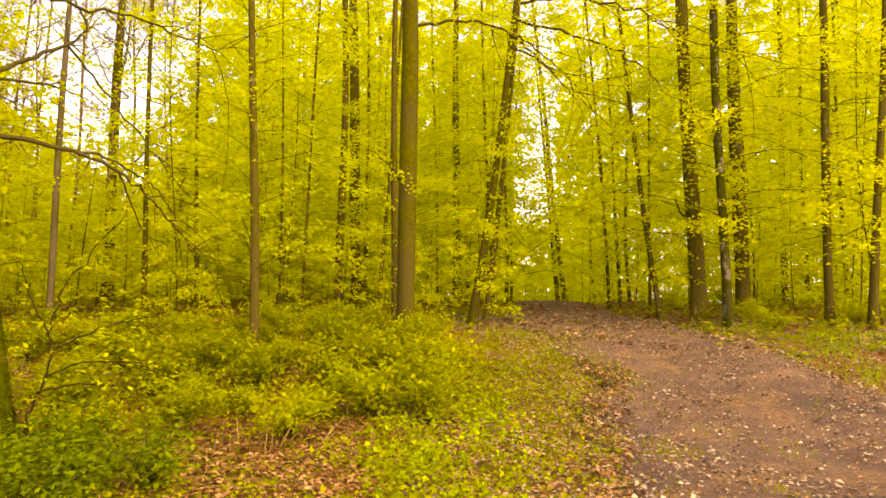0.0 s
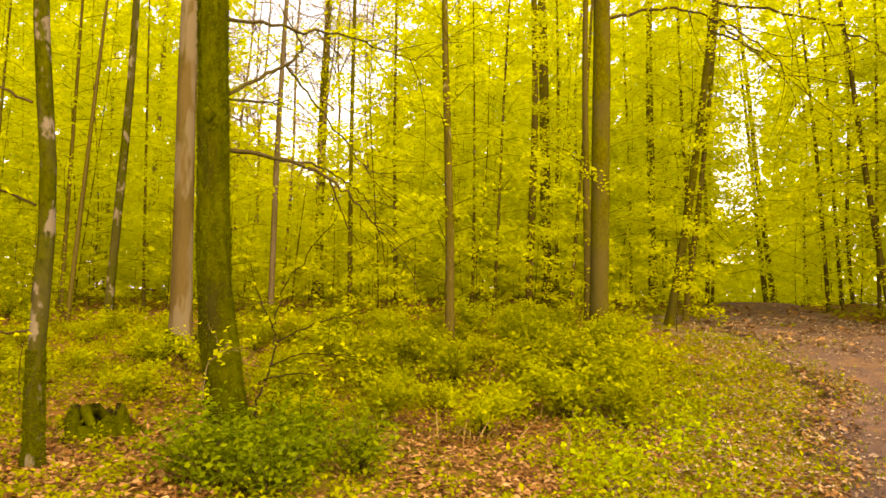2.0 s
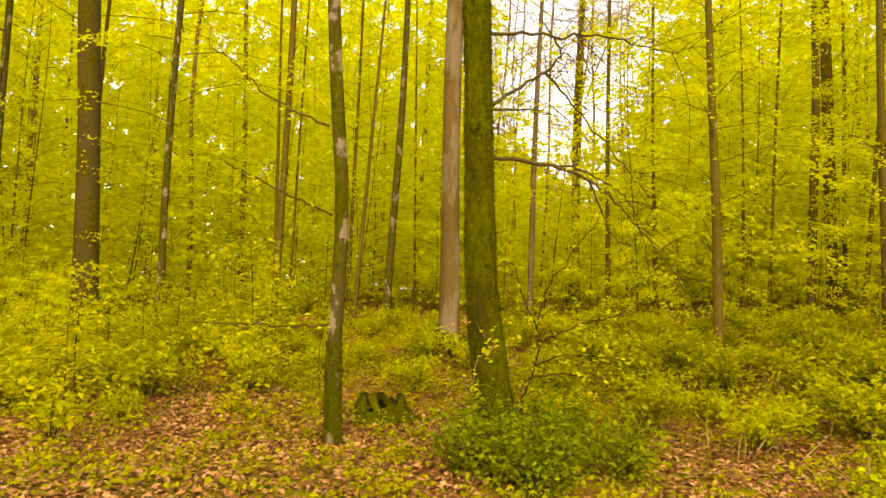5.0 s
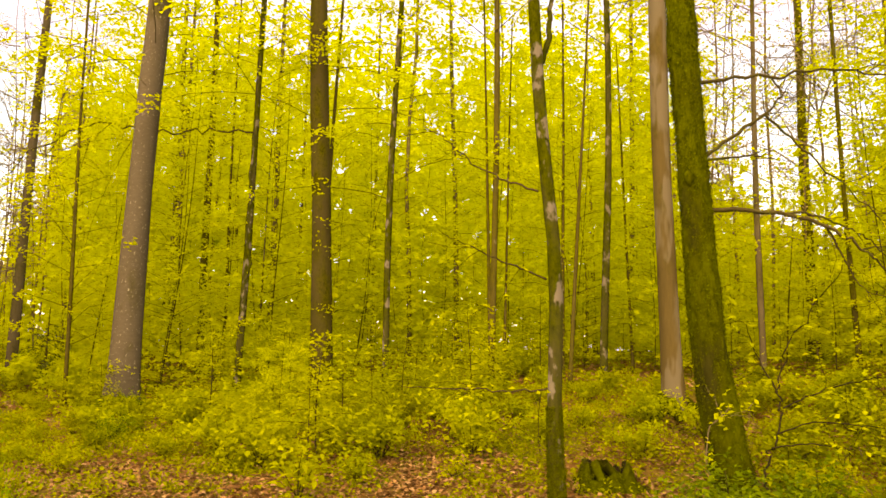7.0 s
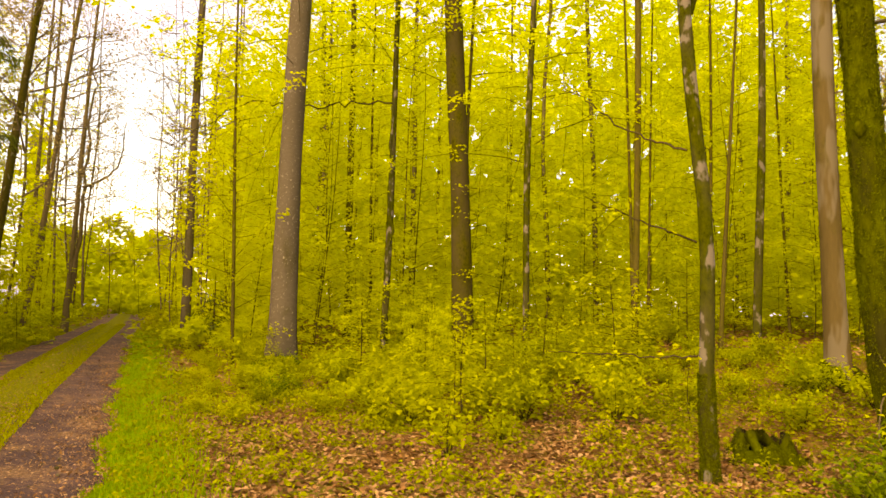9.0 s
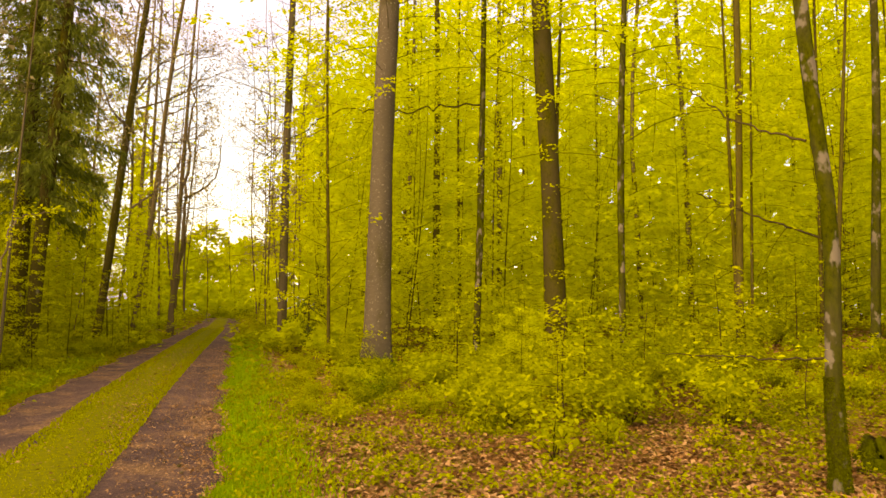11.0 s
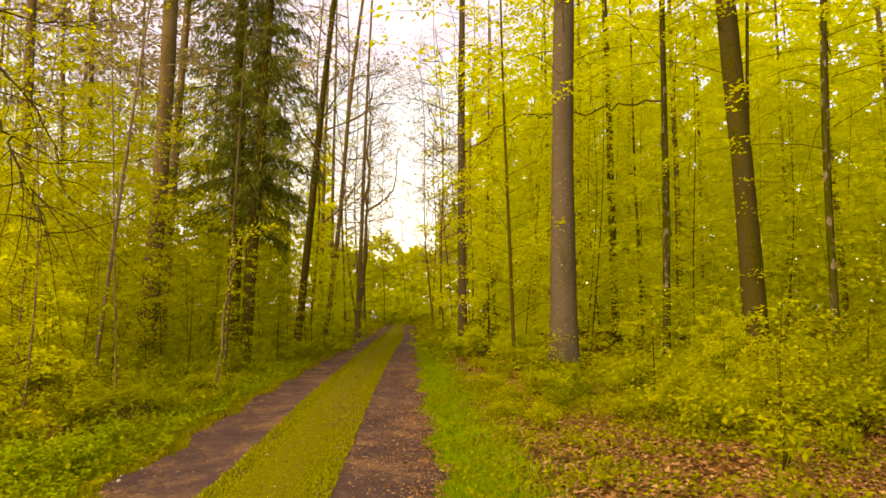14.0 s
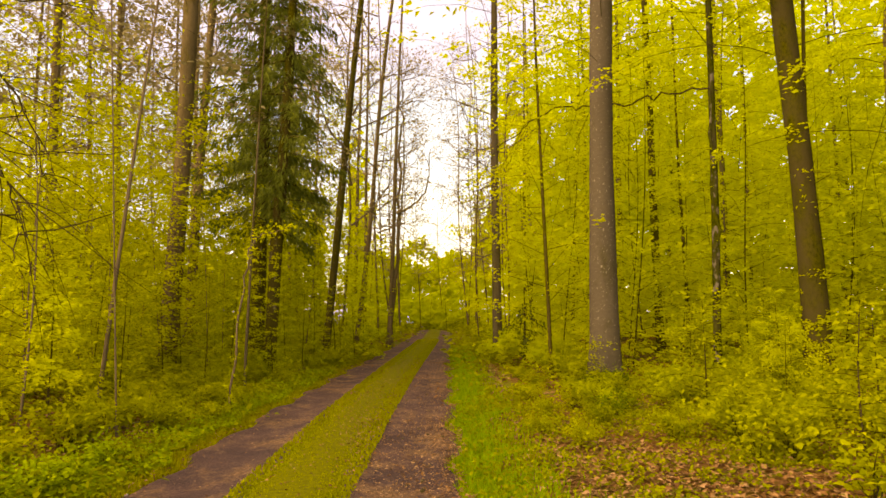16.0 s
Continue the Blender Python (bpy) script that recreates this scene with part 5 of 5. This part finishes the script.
# ---- ground cover: herbs, grass, stalks and fallen leaves ----
def spots(n, r0, r1, a0, a1):
    r, a = np.sqrt(rng.uniform(r0 * r0, r1 * r1, n)), np.radians(rng.uniform(a0, a1, n))
    return -r * np.sin(a), r * np.cos(a)


def patchy(x, y):
    return 0.5 + 0.25 * np.sin(1.3 * x + 2 * np.sin(0.7 * y)) + 0.25 * np.sin(1.1 * y + 2 * np.sin(0.9 * x + 1))


def litter_zone(x, y):
    r, a = np.hypot(x, y), np.degrees(np.arctan2(-x, y))
    return (a > 36) & (a < 86) & (r > 4) & (r < 9.6 + 0.9 * np.sin(a * 0.25))


def herbs(n, r0, r1, a0, a1, size, spread, mat, name, label):
    x, y = spots(n, r0, r1, a0, a1)
    keep = ~on_west(x, y, 0.0) & (rng.uniform(0, 1, n) < np.where(litter_zone(x, y), 0.70 * (patchy(2.2 * x, 2.2 * y) + rng.normal(0, 0.12, n) > 0.56) + 0.11, 0.3 + 0.7 * patchy(x, y)))
    keep &= ~((x < north_left(y)) & (x > north_left(y) - 1.1) & (y > 0)) | (rng.uniform(0, 1, n) < 0.6)
    into = np.minimum(x - north_left(y), north_right(y) - x)
    keep &= ~on_north(x, y) | (rng.uniform(0, 1, n) < 1.1 * np.exp(-into / 0.45) * patchy(1.7 * x, 1.3 * y + 2))
    r, a = np.hypot(x, y), np.degrees(np.arctan2(-x, y))
    keep &= ~((a > 8) & (a < 23) & (r > 5.5) & (r < 8.8)) | (rng.uniform(0, 1, n) < 0.3)
    x, y = x[keep], y[keep]
    m = 11
    tall = rng.uniform(0.05, 0.26, len(x))
    X = np.repeat(x, m) + rng.normal(0, spread, len(x) * m)
    Y = np.repeat(y, m) + rng.normal(0, spread, len(x) * m)
    Z = land(X, Y) + 0.02 + np.repeat(tall, m) * rng.uniform(0.1, 1, len(X)) * size / 0.06
    d = np.stack([X - np.repeat(x, m), Y - np.repeat(y, m), np.zeros(len(X))], -1) + rng.normal(0, 0.05, (len(X), 3))
    ln = size * rng.uniform(0.6, 1.4, len(X))
    tagged(new(name, leaf_mesh(name, np.stack([X, Y, Z], -1), d, (0, 0, 1) + rng.normal(0, 0.4, (len(X), 3)), ln, ln * 0.65, mat)), label, "herbs", kind="stuff")


herbs(10500, 1.0, 14, -12, 92, 0.05, 0.09, HERB, "herb_layer", "low yellow-green herbs covering the forest floor")
herbs(2600, 13, 34, -35, 92, 0.12, 0.2, HERB, "herb_layer", "low green herbs between the farther trees")
herbs(3400, 6, 24, 94, 128, 0.08, 0.13, HERB, "herb_layer", "low green herbs beside the track")
herbs(2600, 22, 56, 84, 115, 0.20, 0.3, HERB, "herb_layer", "low green growth along the distant track")
herbs(420, 4.5, 10, -4, 9, 0.06, 0.09, VERGE_HERB, "herb_layer", "bright green low plants near the track")


def grass(n, x, y, tall, name, label, wide=0.012, mat=GRASS):
    z = np.where(on_west(x, y, -0.1) | on_north(x, y, -0.1), rise(x, y) + 0.01, land(x, y))
    up = np.stack([rng.normal(0, 0.35, n), rng.normal(0, 0.35, n), np.ones(n)], -1)
    h = tall * rng.uniform(0.5, 1.3, n)
    c = np.stack([x, y, z], -1) + up * (h / 2)[:, None]
    tagged(new(name, leaf_mesh(name, c, up, rng.normal(0, 1, (n, 3)) * (1, 1, 0.1), h, wide, mat, 0.3)), label, "grass", kind="stuff")


n = 36000
x = -0.6 - rng.uniform(0, 1.6, n) - 32 * rng.uniform(0, 1, n) ** 1.6
y = west_line(x) + west_half(x) - 0.08 + np.abs(rng.normal(0, 0.42, n))
grass(n, x, y, 0.105, "verge_grass", "bright green grass verge beside the track", 0.014)
n = 24000
x = -0.6 - rng.uniform(0, 1.6, n) - 32 * rng.uniform(0, 1, n) ** 1.6
y = west_line(x) - west_half(x) + 0.08 - np.abs(rng.normal(0, 0.5, n))
grass(n, x, y, 0.10, "verge_grass", "yellow-green grass verge beside the track", 0.016, TRACK_GRASS)
n = 9000
x = -3.0 - 17 * rng.uniform(0, 1, n) ** 1.3
y = west_line(x) - west_half(x) - 0.12 - np.abs(rng.normal(0, 0.38, n))
z = land(x, y) + rng.uniform(0.03, 0.16, n)
ln = rng.uniform(0.04, 0.075, n)
tagged(new("herb_layer", leaf_mesh("herb_layer", np.stack([x, y, z], -1), rng.normal(0, 1, (n, 3)) * (1, 1, 0.3), (0, 0, 1) + rng.normal(0, 0.4, (n, 3)), ln, ln * 0.65, VERGE_HERB)), "fresh green herbs along the track verge", "herbs", kind="stuff")
n = 44000
x = -0.9 - rng.uniform(0, 1.6, n) - 37 * rng.uniform(0, 1, n) ** 1.6
y = west_line(x) + rng.uniform(-0.56, 0.56, n) * np.clip((-0.6 - x) / 2.2, 0.1, 1)
grass(n, x, y, 0.048, "track_grass", "short yellow-green grass between the wheel ruts", 0.022, TRACK_GRASS)
n = 9000
x, y = spots(n, 6, 18, -30, -2)
off = (x > north_right(y)) & (patchy(1.5 * x, 1.5 * y) > 0.4)
grass(int(off.sum()), x[off], y[off], 0.10, "verge_grass", "short grass at the edge of the track", 0.014)
n = 13000
y = rng.uniform(5.0, 16.0, n)
x = north_left(y) + rng.normal(-0.5, 0.75, n)
off = (patchy(2.1 * x + 1, 1.7 * y) + rng.normal(0, 0.12, n) > 0.55 + 0.30 * np.clip(x - north_left(y) - 0.1, -0.2, 0.8)) & (x < north_left(y) + 0.9)
grass(int(off.sum()), x[off], y[off], 0.05, "verge_grass", "short yellow-green grass tufts along the edge of the dirt track", 0.016, HERB)
n = 3000
x, y = spots(n, 6, 15, -30, -6)
off = on_north(x, y, -0.5) & (patchy(2.3 * x, 2.0 * y + 1) > 0.84)
grass(int(off.sum()), x[off], y[off], 0.06, "track_grass", "sparse grass tufts on the dirt track", 0.014, HERB)
n = 240
x, y = spots(n, 6.6, 11.5, 2, 34)
c = np.stack([x, y, land(x, y) + 0.2], -1)
tagged(new("dry_stalks", leaf_mesh("dry_stalks", c, np.stack([rng.normal(0, 0.5, n), rng.normal(0, 0.5, n), np.ones(n)], -1), rng.normal(0, 1, (n, 3)), rng.uniform(0.2, 0.5, n), 0.004, STALK)), "pale dry grass stalks among the brambles", "grass", kind="stuff")


def litter(n, r0, r1, a0, a1, size, name, label, mat=LITTER, spread=0.8):
    x, y = spots(n, r0, r1, a0, a1)
    edge = np.minimum(np.abs(x - north_left(y)), np.abs(x - north_right(y)))
    side = np.abs(np.abs(y - west_line(x)) - west_half(x))
    chance = np.where(litter_zone(x, y), 1.0, 0.25 + 0.5 * (1 - patchy(x, y)))
    r, a = np.hypot(x, y), np.degrees(np.arctan2(-x, y))
    chance = np.where((a > 8) & (a < 23) & (r > 5.5) & (r < 8.8), 0.9, chance)
    chance = np.where((x < north_left(y)) & (x > north_left(y) - 1.5) & (y > 0), 0.9 if mat == PALE_LITTER else 0.35, chance)
    chance = np.where(on_north(x, y), (0.30 + 0.70 * np.exp(-edge / spread)) * np.maximum(np.clip(2.2 * patchy(2 * x, 1.4 * y) - 0.35, 0.12, 1), np.exp(-edge / 0.5)), chance)
    chance = np.where(on_west(x, y), 0.03 + 0.16 * (np.abs(y - west_line(x)) < 0.62) + 0.95 * np.exp(-side / np.where(y > west_line(x), 0.42, 0.16)), chance)
    keep = rng.uniform(0, 1, n) < chance
    x, y = x[keep], y[keep]
    z = np.where(on_north(x, y) | on_west(x, y), rise(x, y) + 0.005 + 0.05 * (np.abs(y - west_line(x)) < 0.5) * (x < -3), land(x, y)) + rng.uniform(0.01, 0.035, len(x))
    d = rng.normal(0, 1, (len(x), 3)) * (1, 1, 0.2)
    ln = size * rng.uniform(0.6, 1.4, len(x)) * np.where(on_west(x, y), 0.5, 1.0)
    tagged(new(name, leaf_mesh(name, np.stack([x, y, z], -1), d, (0, 0, 1) + rng.normal(0, 0.28, (len(x), 3)), ln, ln * 0.6, mat, 0.25)), label, "fallen leaves", kind="stuff")


litter(30000, 1.0, 18, -32, 2, 0.038, "fallen_leaves", "dry brown leaves scattered on the dirt track")
litter(42000, 4.0, 20, -32, 6, 0.055, "fallen_leaves", "bleached pale leaves along the edge of the dirt track", PALE_LITTER, 0.6)
litter(62000, 0.8, 12, -12, 99, 0.072, "fallen_leaves", "brown fallen leaves strewn over the forest floor")
litter(16000, 13, 26, -32, 120, 0.13, "fallen_leaves", "brown fallen leaves between the farther trees")
litter(46000, 5, 24, 87, 100, 0.045, "fallen_leaves", "fine reddish-brown leaf bits along the wheel ruts")
litter(9000, 5, 13, 95, 128, 0.07, "fallen_leaves", "brown fallen leaves beside the track")

# pebbles on the tracks
n = 900
x, y = spots(n, 5, 16, -32, 100)
keep = on_north(x, y, -0.2) | on_west(x, y, -0.1)
tubes = []
for px, py in zip(x[keep], y[keep]):
    r = rng.uniform(0.008, 0.022)
    h = float(rise(px, py))
    tubes.append((np.array([(px, py, h - 0.005), (px + 0.002, py, h + r * 0.4), (px, py, h + r * 0.9)]), (r, r * 1.1, r * 0.5), 6))
tagged(new("pebbles", tube_mesh("pebbles", tubes, PALE_BARK)), "small pale pebbles on the dirt track", "pebbles", kind="stuff")

# ---- more branches and small things ----
big = [o for o in bpy.data.objects if o.name.startswith("beech_tree") and abs(o.location.x + 1.34) < 0.02][0]
branch(big, [(-1.25, 13.34, 6.87), (-0.55, 13.57, 7.10), (0.11, 13.77, 7.09), (0.79, 13.93, 6.86), (1.37, 14.07, 6.50), (1.84, 14.20, 6.02), (2.03, 14.36, 5.65)], 0.035, twigs=10, leaves=420)
branch(big, [(-1.42, 13.33, 3.72), (-1.72, 13.49, 4.19), (-2.18, 13.63, 4.55), (-2.55, 13.77, 4.69)], 0.02, twigs=6, leaves=160)
slant = [o for o in bpy.data.objects if o.name.startswith("beech_tree") and abs(o.location.x + 0.15) < 0.02][0]
branch(slant, [(0.74, 16.48, 7.90), (1.45, 16.19, 7.11), (1.93, 15.88, 6.48), (2.27, 15.59, 5.88), (2.29, 15.33, 5.31)], 0.03, twigs=8, leaves=300)
dark = [o for o in bpy.data.objects if o.name.startswith("young_beech") and abs(o.location.x - 5.56) < 0.02][0]
branch(dark, [(5.50, 18.18, 3.70), (5.08, 18.05, 3.84), (4.89, 17.84, 4.21)], 0.035, 0.02)
branch(mossy, [(-4.17, 5.72, 0.35), (-4.17, 5.60, 0.57), (-4.13, 5.59, 0.89), (-4.01, 5.63, 1.00), (-3.94, 5.65, 1.09)], 0.008, twigs=5, leaves=45, mat=PALE_TWIG)
great = [o for o in bpy.data.objects if o.name.startswith("beech_tree") and abs(o.location.x + 15.97) < 0.02][0]
branch(great, [(-15.84, 2.80, 0.9), (-15.44, 2.46, 1.09), (-15.37, 2.76, 1.12), (-15.28, 3.11, 1.06)], 0.008, twigs=3, leaves=40)
broad = [o for o in bpy.data.objects if o.name.startswith("beech_tree") and abs(o.location.x + 14.92) < 0.02][0]
for z in (4.28, 3.70, 2.38):
    branch(broad, [(-14.75, 6.83, z - 0.1), (-14.08, 6.88, z), (-14.28, 6.51, z + 0.05), (-14.40, 6.27, z)], 0.008, twigs=3, leaves=36)


def fallen(name, pts, r, label, mat=TWIG):
    """A dead branch that lies on the ground."""
    t = thing(name, pts[0][0], pts[0][1], label, "fallen branch")
    branch(t, [(x, y, float(land(x, y)) + dz) for x, y, dz in pts], r, r * 0.4, mat, "branch", twigs=3)


fallen("fallen_branch", [(-1.15, 11.85, 0.30), (-0.85, 11.3, 0.16), (-0.64, 10.88, 0.10), (-0.22, 10.19, 0.03)], 0.03, "dark dead branch lying in the undergrowth")
fallen("fallen_branch", [(-9.55, -4.83, 0.02), (-10.58, -4.79, 0.10), (-11.26, -4.42, 0.12), (-11.67, -4.29, 0.20)], 0.022, "pale fallen stick on the track verge", PALE_TWIG)
fallen("fallen_branch", [(-6.3, 11.2, 0.03), (-6.65, 11.17, 0.06), (-7.2, 11.3, 0.04)], 0.05, "mossy fallen branch on the leaf litter", MOSS_BARK)
bush("nettle_clump", NETTLES, -15.35, 2.98, "dark green herbs at the foot of a beech", "nettles", 1.1)
bush("nettle_clump", NETTLES, -15.63, 2.56, "dark green herbs at the foot of a beech", "nettles", 0.9)
for x, y, r in ((2.21, 7.74, 0.03), (-7.83, -3.43, 0.02), (-7.29, -3.46, 0.024), (-7.51, -3.52, 0.014), (2.6, 8.3, 0.015)):
    t = thing("stone", x, y, "small white stone on the dirt track", "stone", "stones", sink=-0.065)
    part("body", tube_mesh("body", [(np.array([(0, 0, -0.01), (0.003, 0, 0.25 * r), (0, 0.002, 0.7 * r), (0, 0, r)]), (0.7 * r, r, 0.75 * r, 0.2 * r), 9)], STONE), t)


# ---- long limbs of the leaning beech over the road ----
branch(leaning, [(0.83, 16.21, 8.15), (1.72, 15.69, 7.71), (2.75, 15.18, 7.16), (3.35, 14.65, 6.54), (3.69, 14.22, 5.91), (4.3, 13.8, 5.11)], 0.035, twigs=14, leaves=420)
branch(leaning, [(0.73, 16.25, 7.54), (1.21, 15.81, 7.13), (2.06, 15.4, 6.4), (2.37, 15.16, 5.86), (2.47, 14.9, 5.32)], 0.024, twigs=10, leaves=260)
branch(leaning, [(0.93, 16.19, 8.53), (1.98, 15.65, 8.47), (3.28, 14.76, 7.8), (4.34, 14.08, 6.79), (5.24, 13.56, 6.3)], 0.034, twigs=14, leaves=420)

# ---- young leafy growth at the feet of the spruces ----
for x, y, k in ((-12.6, -5.6, 0.22), (-13.8, -6.6, 0.30), (-14.6, -4.9, 0.22), (-15.6, -6.0, 0.30), (-16.6, -5.0, 0.24), (-17.2, -6.2, 0.34), (-17.8, -4.3, 0.24), (-18.4, -5.4, 0.30), (-19.2, -3.9, 0.22),
                (-20.2, -4.5, 0.26), (-21.6, -4.0, 0.26), (-22.8, -3.4, 0.24), (-24.2, -3.1, 0.26), (-26.2, -3.0, 0.30), (-15.0, -8.2, 0.36), (-16.8, -8.6, 0.36)):
    forest_tree("young_beech", x, y, 0.014, rng.normal(0, 0.04, 2), OLIVE_BARK, "low bushy young beech under tall spruces", pick(SHADE_CROWNS if rng.uniform() < 0.5 else MID_CROWNS), 11 * k, 6, 0.4, "young beeches", k)

# ---- waist-high growth behind the leaf litter, beside the west track ----
for i in range(22):
    r, a = rng.uniform(12.0, 19.5), rng.uniform(1.06, 1.46)
    x, y = -r * math.sin(a), r * math.cos(a)
    if not on_west(x, y, 1.6) and math.hypot(x + 15.97, y - 2.95) > 0.8 and math.hypot(x + 14.92, y - 6.85) > 0.8:
        bush("leafy_bush" if i % 2 else "beech_sapling", LIGHT_BUSHES if i % 2 else TALL_SAPLINGS, x, y, "leafy bush beside tall beeches" if i % 2 else "young beech sapling with flat leafy sprays",
             "leafy bushes" if i % 2 else "beech saplings", rng.uniform(0.8, 1.1) * (1.0 if i % 2 else 0.62))
